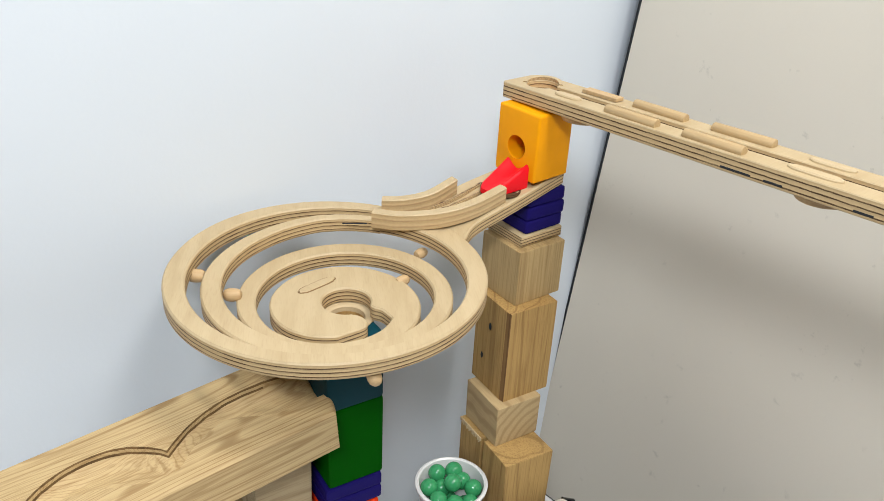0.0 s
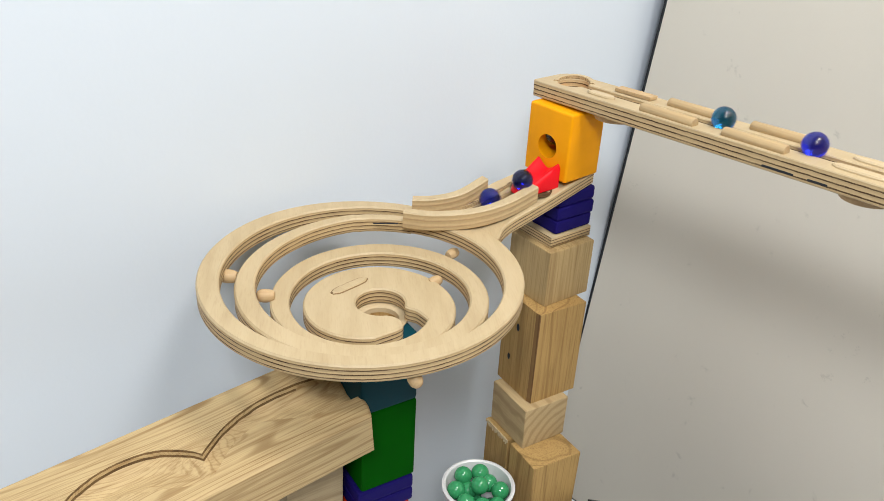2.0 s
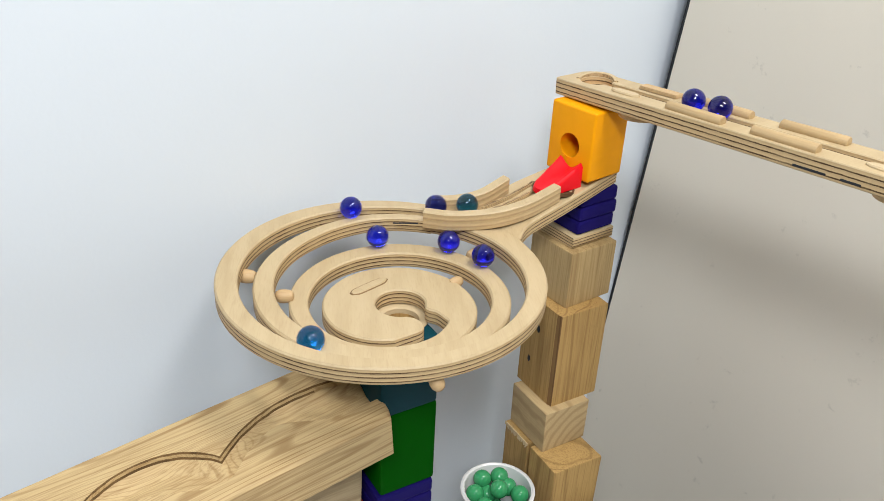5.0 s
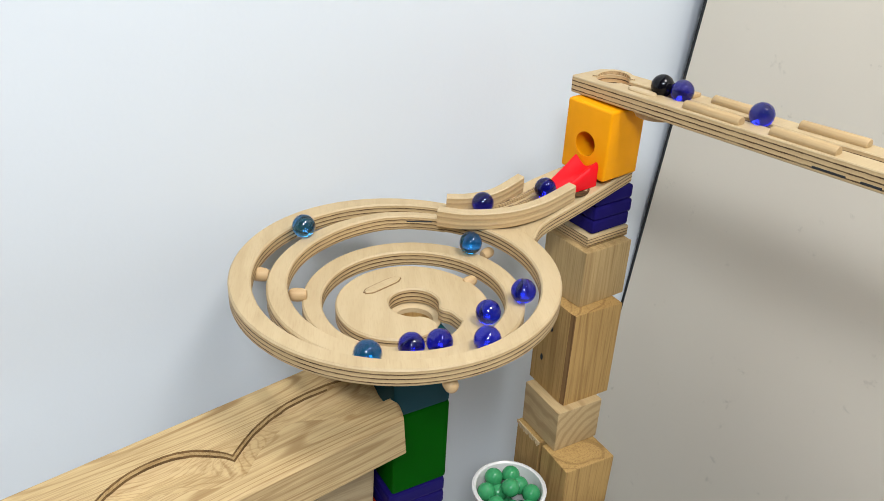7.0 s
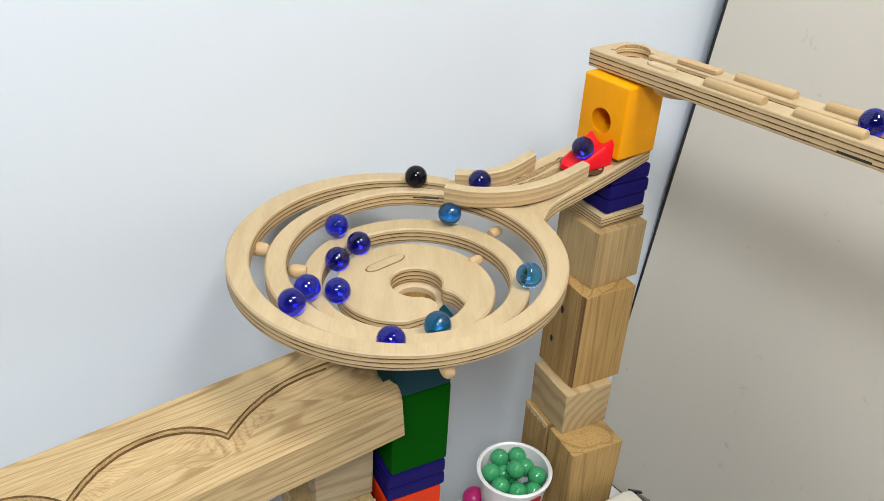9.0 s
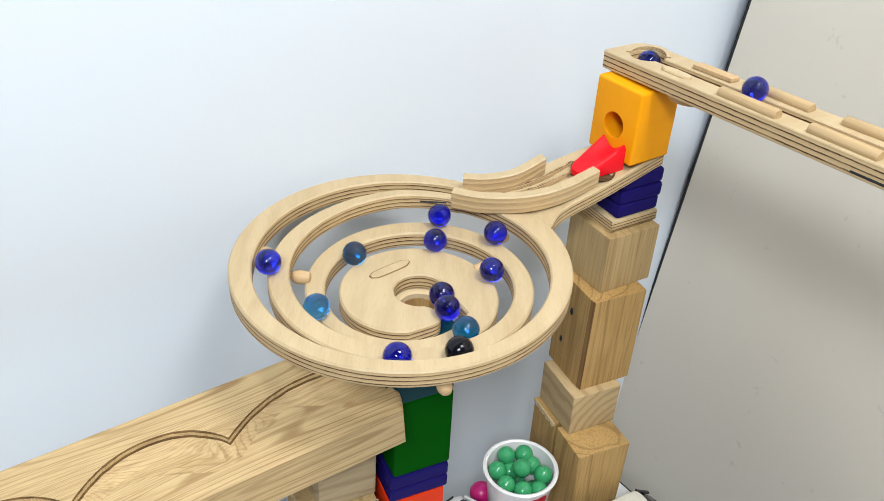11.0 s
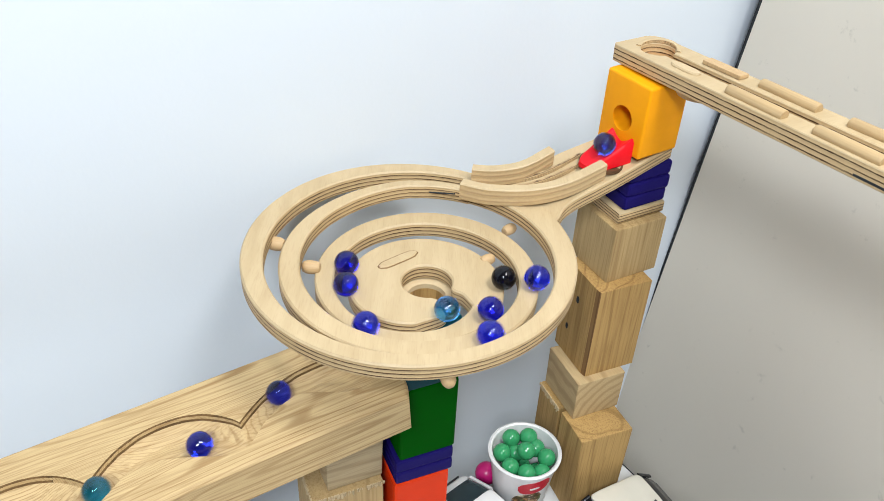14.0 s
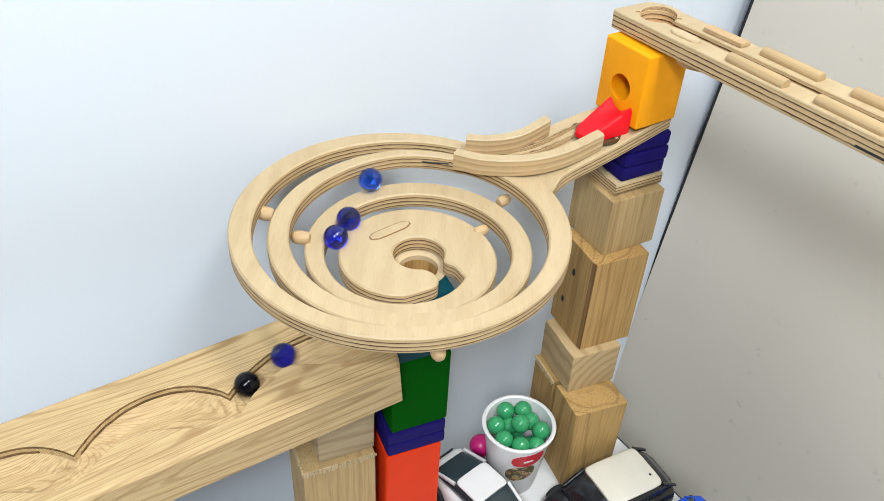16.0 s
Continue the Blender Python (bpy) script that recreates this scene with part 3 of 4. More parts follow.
def slab(z0, h, mat, label, cat="toy block", fx=0.164, fy=0.0992, ang=28, w=0.041, d=0.041, bev=0.0025, name="spacer_slab", group="spacer slabs"):
    ob = tagged(put(name, box_bm(0, 0, 0, w, d, h, bev, 2), mat, m=turned(fx, fy, ang, z0)), label, cat, group)
    return ob


for k in range(3):
    slab(-0.0283 + k * 0.0122, 0.0119, M_PURPLE, "dark purple painted square wooden spacer", ang=28 + (1, -1, 0.5)[k])
tagged(put("plywood_plate", strip_bm([(0, 0), (0.046, 0)], [(0, 0.045), (0.046, 0.045)], [0.0095, 0.0095], 0.0095, 0.0006), [M_FACE, M_EDGE], m=turned(0.1600, 0.0955, 29, -0.0385)), "square of bare birch plywood under the spacers", "plate")


def tower_block(name, fx, fy, ang, w, d, z0, z1, mat, label, bev=0.0012):
    h = z1 - z0
    return tagged(put(name, box_bm(0, 0, 0, w, d, h, bev, 2, 0.0006), mat, m=turned(fx, fy, ang, z0)), label, "wood block", "tower blocks")


tower_block("wood_block", 0.1578, 0.0871, 27.5, 0.0510, 0.050, -0.0905, -0.0388, M_BLOCK, "sawn pale brown pine block with visible grain")
def tall_block():
    """Reddish block whose front arris still shows the dark wane of the log."""
    h = 0.1840 - 0.0908
    ob = thing("wood_block", "tall reddish pine block with a dark waney edge and knots", "wood block", turned(0.1515, 0.0735, 23.5, -0.1840), "tower blocks")
    pts = [(0.0012, 0.0), (0.050, 0.0), (0.050, 0.050), (0.0, 0.050), (0.0, 0.0052)]
    bm = bmesh.new()
    rows = [[bm.verts.new((x, y, z)) for x, y in pts] for z in (0.0, h)]
    for k in range(5):
        f = bm.faces.new((rows[0][k], rows[0][(k + 1) % 5], rows[1][(k + 1) % 5], rows[1][k]))
        f.material_index = 1 if k == 4 else 0
    bm.faces.new(rows[0][::-1])
    bm.faces.new(rows[1])
    bmesh.ops.bevel(bm, geom=[e for e in bm.edges if e.calc_face_angle(0) > 1.2], offset=0.0008, segments=1, affect="EDGES")
    part("body", bm, [M_BLOCK2, M_WANE], ob)
    for y, z, r in ((0.027, 0.066, 0.0026), (0.036, 0.030, 0.0023)):
        kb = lathe_bm([(r * 0.3, 0.0), (r, 0.0002), (r * 0.8, 0.0006), (r * 0.3, 0.0007)], 12)
        part("knot", kb, M_DARK, ob, "small dark knot", pose(-0.0002, y, z, 0, -90, 0) @ Matrix.Diagonal((1.5, 0.8, 1, 1)))


M_WANE = lumber("waney_edge", (0.22, 0.118, 0.044), (0.10, 0.048, 0.017), 2, 60.0, 0.7, 0.9)
tall_block()
tower_block("wood_block", 0.1460, 0.0630, 23.0, 0.0475, 0.051, -0.2262, -0.1843, M_RINGS, "pale wood block with curved end grain")
tower_block("wood_block", 0.1518, 0.0360, 22.0, 0.0500, 0.038, FLOOR, -0.2265, M_ROUGH, "rough brown pine block at the tower's foot")
tower_block("wood_block", 0.1360, 0.0755, 22.5, 0.0500, 0.036, FLOOR, -0.2268, M_ROUGH, "brown pine block with a chipped top edge")


# ---------------------------------------------------------------- pillar under the spiral


def teal_block():
    ob = thing("teal_block", "teal painted wooden block with a bare wooden shaft under the spiral", "toy block", turned(-0.0035, -0.0415, 24, -0.0940), "pillar blocks")
    body = part("body", box_bm(0, 0, 0, 0.045, 0.052, 0.0563, 0.003, 2), M_TEAL, ob)
    hole = turned(-0.0035, -0.0415, 24, -0.0940).inverted() @ Vector((0.0118, -0.0020, -0.0377))
    cutter = bmesh.new()
    bmesh.ops.create_cone(cutter, cap_ends=True, segments=40, radius1=0.0196, radius2=0.0196, depth=0.044, matrix=Matrix.Translation(hole))
    c = put("cutter", cutter, M_TEAL, ob)
    md = body.modifiers.new("shaft", "BOOLEAN")
    md.object, md.operation, md.solver = c, "DIFFERENCE", "EXACT"
    me = bpy.data.meshes.new_from_object(body.evaluated_get(bpy.context.evaluated_depsgraph_get()))
    body.modifiers.clear()
    for p in me.polygons:
        p.use_smooth = p.area < 0.0001
    me.set_sharp_from_angle(angle=radians(40))
    body.data = me
    bpy.data.objects.remove(c)
    rim = lathe_bm([(0.0195, -0.0040), (0.0195, 0.0006), (0.0150, 0.0006), (0.0134, -0.0004), (0.0132, -0.0040)], 40)
    bmesh.ops.delete(rim, geom=[f for f in rim.faces if len(f.verts) > 4], context="FACES_ONLY")
    part("shaft_lining", rim, M_PALE, ob, "bare wood rim of the shaft", Matrix.Translation(hole))
    # The bore's darker wood paints in the shade below the pale rim.
    bore = lathe_bm([(0.0190, -0.0205), (0.0190, -0.0041), (0.0131, -0.0041), (0.0129, -0.0160)], 40)
    part("shaft_bore", bore, M_BLOCK2, ob, "rough wood inside the shaft, darkened for the shade there", Matrix.Translation(hole))


teal_block()

slab(-0.1660, 0.0718, M_GREEN, "dark green painted wooden block", fx=-0.0030, fy=-0.0400, ang=23.5, w=0.0445, d=0.046, bev=0.0025, name="green_block", group="pillar blocks")
for k in range(2):
    slab(-0.1914 + k * 0.0127, 0.0125, M_PURPLE, "dark purple painted square wooden spacer", fx=-0.0055, fy=-0.0415, ang=23, w=0.0465, d=0.047)
slab(FLOOR, -0.1916 - FLOOR, M_ORANGE, "orange-red painted tall wooden block", fx=-0.0065, fy=-0.0420, ang=23, w=0.0450, d=0.047, bev=0.0025, name="orange_block", group="pillar blocks")
tower_block("prop_block", -0.0560, -0.0500, 24, 0.0440, 0.040, -0.1900, -0.1262, M_END, "pale wood block wedged under the plank")
tower_block("prop_block", -0.0660, -0.0600, 23, 0.0560, 0.050, FLOOR, -0.1902, M_BLOCK, "sawn pine block with a splintered top edge")


def splinters(fx, fy, ang, z, length, side):
    """Torn pale fibres along a sawn top edge."""
    bm = bmesh.new()
    for k in range(90):
        q = length * random.random()
        w, l, h = random.uniform(0.0004, 0.0009), random.uniform(0.0015, 0.0055), random.uniform(0.0005, 0.0016)
        mm = (Matrix.Translation((q, 0.0003, 0)) if side == 0 else Matrix.Translation((0.0003, q, 0)) @ pose(0, 0, 0, 0, 0, -90)) @ pose(0, 0, 0, random.uniform(-12, 8), 0, random.uniform(-35, 35))
        bmesh.ops.create_cube(bm, size=1, matrix=mm @ Matrix.Translation((0, -0.0004, -l / 2)) @ Matrix.Diagonal((w, h, l, 1)))
    return tagged(put("splinters", bm, M_PALE, m=turned(fx, fy, ang, z)), "torn pale wood fibres along the sawn block edge", "splinters", kind="stuff")


splinters(-0.0660, -0.0600, 23, -0.1902, 0.056, 0)
splinters(-0.0660, -0.0600, 23, -0.1902, 0.050, 1)
splinters(0.1360, 0.0755, 22.5, -0.2268, 0.036, 1)


# ---------------------------------------------------------------- carved plank
PL_L, PL_W = 0.64, 0.078
PL_M = Matrix.Translation((0.0075, -0.0470, -0.0780)) @ pose(0, 0, 0, 0, 0, 209.1) @ pose(0, 0, 0, 0, 4.6, 0)


def groove_y(x):
    """Middle of the groove, metres from the plank's front edge."""
    xs = (0.0, 0.027, 0.045, 0.061, 0.071, 0.086, 0.102, 0.110, 0.117, 0.130, 0.142, 0.160, 0.174, 0.188, 0.200, 0.208, 0.216, 0.230, 0.244, 0.260, 0.272, 0.290, 0.305, 0.315)
    ys = (0.022, 0.022, 0.0255, 0.0355, 0.0405, 0.0360, 0.0265, 0.0170, 0.0130, 0.0148, 0.0217, 0.0300, 0.0350, 0.0310, 0.0220, 0.0160, 0.0150, 0.0190, 0.0270, 0.0350, 0.0370, 0.0310, 0.0180, 0.0160)
    x = x if x < 0.315 else 0.215 + (x - 0.315) % 0.1
    return float(np.interp(x, xs, ys)) + 0.004


def carved_plank():
    ob = thing("carved_plank", "thick pine plank with a winding marble groove carved in its top", "marble track", PL_M)
    nx, ny, th, front = 1140, 204, 0.0325, 0.006
    near_x = np.linspace(0.004, 0.40, 1001)
    cx = np.concatenate([near_x, np.linspace(0.40, PL_L, nx - 1000 + 1)[1:]])
    # the back lip runs in arches that meet in cusps, the front lip winds
    gx = np.arange(-0.012, PL_L + 0.012, 0.0005)
    cusps = [-0.013, 0.1135, 0.2085, 0.3100, 0.4100, 0.5100, 0.6100, 0.7100]
    back = []
    for x in gx:
        k = max(i for i, c in enumerate(cusps) if c <= x)
        u = min(max((x - cusps[k]) / (cusps[k + 1] - cusps[k]), 0.0), 1.0)
        back.append(0.0290 + 0.0250 * (1 - abs(2 * u ** 0.92 - 1) ** 2.3))
    back = -np.array(back)
    lip = np.array([-(groove_y(max(x, 0.0)) - 0.0112) for x in gx])
    lip = np.convolve(np.pad(lip, 12, mode="edge"), np.ones(25) / 25, mode="valid")
    sb, sf = np.sqrt(1 + np.gradient(back, gx) ** 2), np.sqrt(1 + np.gradient(lip, gx) ** 2)
    sb = np.convolve(np.pad(sb, 9, mode="edge"), np.ones(19) / 19, mode="valid")
    bm = bmesh.new()
    grid = []
    for x in cx:
        b, f = np.interp(x, gx, back), np.interp(x, gx, lip)
        kb, kf = np.interp(x, gx, sb), np.interp(x, gx, sf)
        row = []
        step = 0.0012 * kb
        for y in np.concatenate([np.linspace(front, f, 60), np.linspace(f, f - 0.0008 * kf, 3)[1:], np.linspace(f - 0.0008 * kf, b + step, 61)[1:], np.linspace(b + step, b, 4)[1:], np.linspace(b, -PL_W, 81)[1:]]):
            db, df = (y - b) / kb, (f - y) / kf
            z = 0.0
            if db > 0 and df > 0:
                wall = min(1.0, db / 0.0011) ** 1.3
                z = -(0.0046 * wall + 0.0056 * min(1.0, db / 0.011)) * min(1.0, df / 0.0022) ** 0.8
                z += 0.0007 * noise.noise(Vector((x * 90, y * 160, 3.0)))
            z += 0.00012 * noise.noise(Vector((x * 50, y * 400, 7.0)))
            e = min(y + PL_W, front - y, x - 0.004, 0.01)
            z -= 0.0022 * max(0.0, 1 - e / 0.003) ** 2
            cut = 0.005 * max(0.0, (y + 0.010) / 0.016) ** 1.6
            row.append(bm.verts.new((x + cut * (PL_L - x) / PL_L, y, z)))
        grid.append(row)
    for i in range(nx):
        for j in range(ny):
            q = bm.faces.new((grid[i][j], grid[i][j + 1], grid[i + 1][j + 1], grid[i + 1][j]))
            q.smooth = True
            # Noise breaks up the dark rows that paint shade on lips and wall.
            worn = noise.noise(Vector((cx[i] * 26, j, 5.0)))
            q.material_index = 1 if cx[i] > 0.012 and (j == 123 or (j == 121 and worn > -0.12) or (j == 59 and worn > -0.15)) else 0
    # sides and bottom
    rim = [grid[i][0] for i in range(nx + 1)] + [grid[nx][j] for j in range(1, ny + 1)] + [grid[i][ny] for i in range(nx - 1, -1, -1)] + [grid[0][j] for j in range(ny - 1, 0, -1)]
    low = []
    for v in rim:
        low.append(bm.verts.new((v.co.x, v.co.y, -th)))
    n = len(rim)
    for k in range(n):
        bm.faces.new((rim[k], rim[(k + 1) % n], low[(k + 1) % n], low[k]))
    bm.faces.new(low[::-1])
    bmesh.ops.recalc_face_normals(bm, faces=bm.faces[:])
    for e in bm.edges:
        if len(e.link_faces) == 2 and e.calc_face_angle(0) > radians(28):
            e.smooth = False
    part("body", bm, [M_PINE, M_DARK_LINE], ob)


carved_plank()


# ---------------------------------------------------------------- cup
def cup():
    ob = thing("yoghurt_cup", "white plastic yoghurt cup full of green marbles", "cup", Matrix.Translation((0.1055, 0.0480, FLOOR)))
    prof = [(q * 0.955, z) for q, z in [(0.0225, 0.0), (0.0232, 0.001), (0.0318, 0.0715), (0.0342, 0.0722), (0.0345, 0.0745), (0.0325, 0.0755), (0.0308, 0.0745), (0.0300, 0.070), (0.0222, 0.003)]]
    part("shell", lathe_bm(prof, 48), M_CUP, ob)

    def wrap(a0, a1, z0, z1, dz=0.0):
        bm = bmesh.new()
        rows = []
        for k in range(13):
            a, f = radians(a0 + (a1 - a0) * k / 12), k / 12
            w = math.sqrt(max(0.1, 1 - (2 * f - 1) ** 4))
            zs = [(z0 + z1) / 2 + (z - (z0 + z1) / 2) * w + dz * f for z in (z0, z1)]
            row = []
            for z in zs:
                r = 0.955 * (0.0232 + (0.0318 - 0.0232) * z / 0.0715)
                row += [bm.verts.new((q * math.cos(a), q * math.sin(a), z)) for q in (r - 0.0002, r + 0.00025)]
            rows.append(row)
        for p, q in zip(rows, rows[1:]):
            for i, j in ((0, 1), (1, 3), (3, 2), (2, 0)):
                bm.faces.new((p[i], p[j], q[j], q[i]))
        bm.faces.new([rows[0][i] for i in (0, 1, 3, 2)])
        bm.faces.new([rows[-1][i] for i in (2, 3, 1, 0)])
        bmesh.ops.recalc_face_normals(bm, faces=bm.faces[:])
        return bm
    part("label_band", wrap(-103, -42, 0.0475, 0.0640, 0.003), painted("label_red", (0.50, 0.015, 0.03), rough=0.35), ob, "red printed band")
    part("label_bar", wrap(-82, -64, 0.0545, 0.0568, 0.001), M_CUP, ob, "white bar on the red band", Matrix.Diagonal((1.008, 1.008, 1, 1)))
    part("label_picture", wrap(-112, -55, 0.0240, 0.0450, 0.005), M_PRINT, ob, "brown printed picture")
    return ob


cup()


def marble_bm(r=0.008):
    bm = bmesh.new()
    bmesh.ops.create_uvsphere(bm, u_segments=32, v_segments=18, radius=r)
    for f in bm.faces:
        f.smooth = True
    return bm


def green_marbles():
    first = None
    spots = [(0.0013, 0.0000, 0.0735), (-0.0115, 0.0185, 0.0700), (0.0055, 0.0205, 0.0700), (-0.0210, 0.0020, 0.0680), (-0.0080, 0.0080, 0.0610), (0.0125, 0.0115, 0.0650), (0.0212, -0.0020, 0.0675), (-0.0140, -0.0135, 0.0665), (0.0010, -0.0195, 0.0660), (0.0165, -0.0145, 0.0610),
             (0.0, 0.008, 0.0455), (0.014, -0.003, 0.0490), (-0.012, -0.004, 0.0490), (0.0, -0.010, 0.0480)]
    for x, y, z in spots:
        m = Matrix.Translation((0.1055 + x * 0.94, 0.0480 + y * 0.94, FLOOR + z))
        if first is None:
            first = tagged(put("green_marble", marble_bm(0.0082), M_JADE, m=m), "opaque jade-green glass marble piled in the cup", "marble", "green marbles")
        else:
            copy_thing(first, m)


green_marbles()


def ellipsoid_bm(sx, sy, sz, flat=0.0):
    bm = marble_bm(1.0)
    for v in bm.verts:
        v.co = Vector((v.co.x * sx, v.co.y * sy, max(v.co.z * sz, -flat) if flat else v.co.z * sz))
    return bm


tagged(put("pink_ball", ellipsoid_bm(0.011, 0.011, 0.011), painted("pink_plastic", (0.55, 0.01, 0.16), rough=0.35), m=Matrix.Translation((0.0770, 0.0725, FLOOR + 0.011))), "small magenta plastic ball behind the cup", "ball")


def shell_bm(stations, n=20):
    """A closed body from stations (x, half width, bottom, top, roundness)."""
    bm = bmesh.new()
    rows = []
    for x, w, b, t in stations:
        row = []
        for k in range(n):
            a = 2 * math.pi * k / n
            c, s_ = math.cos(a), math.sin(a)
            e = 0.55
            y = w * math.copysign(abs(c) ** e, c)
            z = (b + t) / 2 + (t - b) / 2 * math.copysign(abs(s_) ** e, s_)
            row.append(bm.verts.new((x, y, z)))
        rows.append(row)
    for a, b in zip(rows, rows[1:]):
        for k in range(n):
            bm.faces.new((a[k], a[(k + 1) % n], b[(k + 1) % n], b[k]))
    bm.faces.new(rows[0][::-1])
    bm.faces.new(rows[-1])
    bmesh.ops.recalc_face_normals(bm, faces=bm.faces[:])
    return smooth(bm, 55)


def toy_car(name, label, m, body, glass_mat, roof, k=1.0, rear=-0.027, front=0.009, tail=0.016, wide=0.0172):
    """rear and front bound the roof, tail is the length of the back window."""
    ob = thing(name, label, "toy car", m)
    S = lambda rows: [(x * k, w * k, b * k, t * k) for x, w, b, t in rows]
    part("car_body", shell_bm(S([(-0.052, 0.012, 0.009, 0.017), (-0.050, 0.017, 0.008, 0.020), (-0.046, 0.021, 0.006, 0.024), (-0.020, 0.0225, 0.005, 0.026), (0.020, 0.0225, 0.005, 0.025), (0.038, 0.0215, 0.006, 0.022), (0.046, 0.019, 0.007, 0.018), (0.050, 0.013, 0.009, 0.014)]), 28), body, ob)
    part("cabin", shell_bm(S([(rear - tail, 0.0165, 0.020, 0.0265), (rear - tail * 0.5, 0.0180, 0.020, 0.0325), (rear + 0.001, wide + 0.0013, 0.020, 0.0365), (front, wide + 0.0013, 0.020, 0.0365), (front + 0.009, 0.0180, 0.020, 0.0325), (front + 0.018, 0.017, 0.020, 0.026)]), 28), glass_mat, ob, "dark tinted windows")
    steps = [(-1, 0.80), (-0.97, 0.90), (-0.90, 0.97), (-0.6, 1.0), (0.6, 1.0), (0.90, 0.97), (0.97, 0.90), (1, 0.80)]
    mid, half = (rear + front) / 2, (front - rear) / 2
    part("roof", shell_bm(S([(mid + half * u, wide * v, 0.0350, 0.0372 + 0.0014 * v) for u, v in steps]), 28), roof, ob)
    for y in (-0.0178, 0.0178):
        for x0, x1 in ((rear - tail, rear), (front, front + 0.016)):
            rise = 1 if x0 < rear else -1
            bm = shell_bm(S([(x0 + (x1 - x0) * u, 0.0013, 0.0255 + 0.0085 * (u if rise > 0 else 1 - u), 0.0280 + 0.0095 * (u if rise > 0 else 1 - u)) for u in (0.0, 0.25, 0.5, 0.75, 1.0)]), 10)
            part("window_pillar", bm, body, ob, m=pose(0, y * k, 0))
    part("rear_trim", box_bm(-0.0490 * k, -0.012 * k, 0.0225 * k, -0.0478 * k, 0.012 * k, 0.0245 * k, 0.0004 * k), M_DARK, ob, "thin black trim bar")
    for x in (-0.030, 0.029):
        for y in (-0.0215, 0.0215):
            part("wheel", lathe_bm([(0.004, -0.004), (0.0085, -0.0038), (0.0095, -0.002), (0.0095, 0.002), (0.0085, 0.0038), (0.004, 0.004)], 24), M_DARK, ob, "black rubber wheel", pose(x * k, y * k, 0.0095 * k, 90, 0, 0) @ Matrix.Diagonal((k, k, k, 1)))
    return ob


M_CAR = painted("car_black", (0.012, 0.013, 0.015), rough=0.15, bump=0.0)
M_TINT = painted("tinted_window", (0.02, 0.035, 0.04), rough=0.12, bump=0.0)
M_CREAM = painted("cream_plastic", (0.62, 0.59, 0.50), rough=0.35, bump=0.02)
toy_car("toy_car", "white toy car with dark windows on the desk", Matrix.Translation((0.0740, 0.0100, FLOOR)) @ pose(0, 0, 0, 0, 0, -48), M_CUP, M_TINT, M_CUP, 1.05, -0.014, 0.014, 0.026)
black_car = toy_car("toy_car", "black toy car with a cream roof on the desk", Matrix.Translation((0.1880, 0.0125, FLOOR)) @ pose(0, 0, 0, 0, 0, 208), M_CAR, M_CAR, M_CREAM, 1.2, -0.033, 0.013, 0.014, 0.0185)
part("screw", lathe_bm([(0.0006, -0.001), (0.0012, -0.0008), (0.0012, 0.0003), (0.0006, 0.0005)], 12), M_DARK, black_car, "small dark screw in the roof", pose(-0.0335, 0.010, 0.0464))
toy_car("toy_car", "glossy blue toy car on the desk", Matrix.Translation((0.2580, 0.0030, FLOOR)) @ pose(0, 0, 0, 0, 0, 28), painted("car_blue", (0.01, 0.08, 0.60), rough=0.15, bump=0.0), M_TINT, painted("car_blue_roof", (0.01, 0.08, 0.60), rough=0.15, bump=0.0), 0.6)


# ---------------------------------------------------------------- the marbles' way
def marble_way():
    """Centre line of a rolling marble, from the upper track to the far end of the plank, as points every half millimetre."""
    pts = []
    m = BM_M
    pts += [m @ Vector((s, 0.0215, 0.0055)) for s in np.arange(0.74, 0.040, -0.01)]
    pts += [m @ Vector((0.034, 0.0215, 0.0035)), m @ Vector((0.028, 0.0213, -0.004))]
    pts += [Vector((0.1650, 0.1225, 0.070)), Vector((0.1610, 0.1180, 0.056)), Vector((0.1520, 0.1085, 0.0470)), Vector((0.1455, 0.0990, 0.0400)), Vector((0.1370, 0.0920, 0.0330)), Vector((0.1250, 0.0860, 0.0250)),
            Vector((0.1070, 0.0785, 0.0165)), Vector((0.0830, 0.0785, 0.0125)), Vector((0.0580, 0.0800, 0.0092)), Vector((0.0385, 0.0850, 0.0072))]
    for phi in np.arange(-6, 934, 4):
        dip = math.exp(-((phi - 180) / 45) ** 2)
        a, r = radians(90 + phi), lane_r(phi) - 0.0035 + 0.0035 * dip
        pts.append(Vector((CX + r * math.cos(a), CY + r * math.sin(a), 0.0060 - 0.0193 * phi / 360 + 0.0037 * (phi / 360) ** 2 - 0.0025 * dip)))
    pts += [Vector((0.0315, -0.0225, -0.0190)), Vector((0.0260, -0.0130, -0.0200)), Vector((0.0150, -0.0040, -0.0230)), Vector((0.0110, -0.0050, -0.0430)), Vector((0.0040, -0.0150, -0.0650))]
    pts += [PL_M @ Vector((x, -groove_y(x), -0.001)) for x in np.arange(0.014, PL_L - 0.018, 0.004)]
    line = np.array([tuple(p) for p in pts])
    run = np.concatenate([[0], np.cumsum(np.linalg.norm(np.diff(line, axis=0), axis=1))])
    u = np.arange(0, run[-1], 0.0005)
    return np.stack([np.interp(u, run, line[:, k]) for k in range(3)], 1)


def marble(tone, mat):
    label = {"black": "opaque black glass marble rolling along the run"}.get(tone, "clear " + tone + " glass marble rolling along the run")
    return tagged(put("glass_marble", marble_bm(0.0084), mat), label, "marble", "rolling marbles")


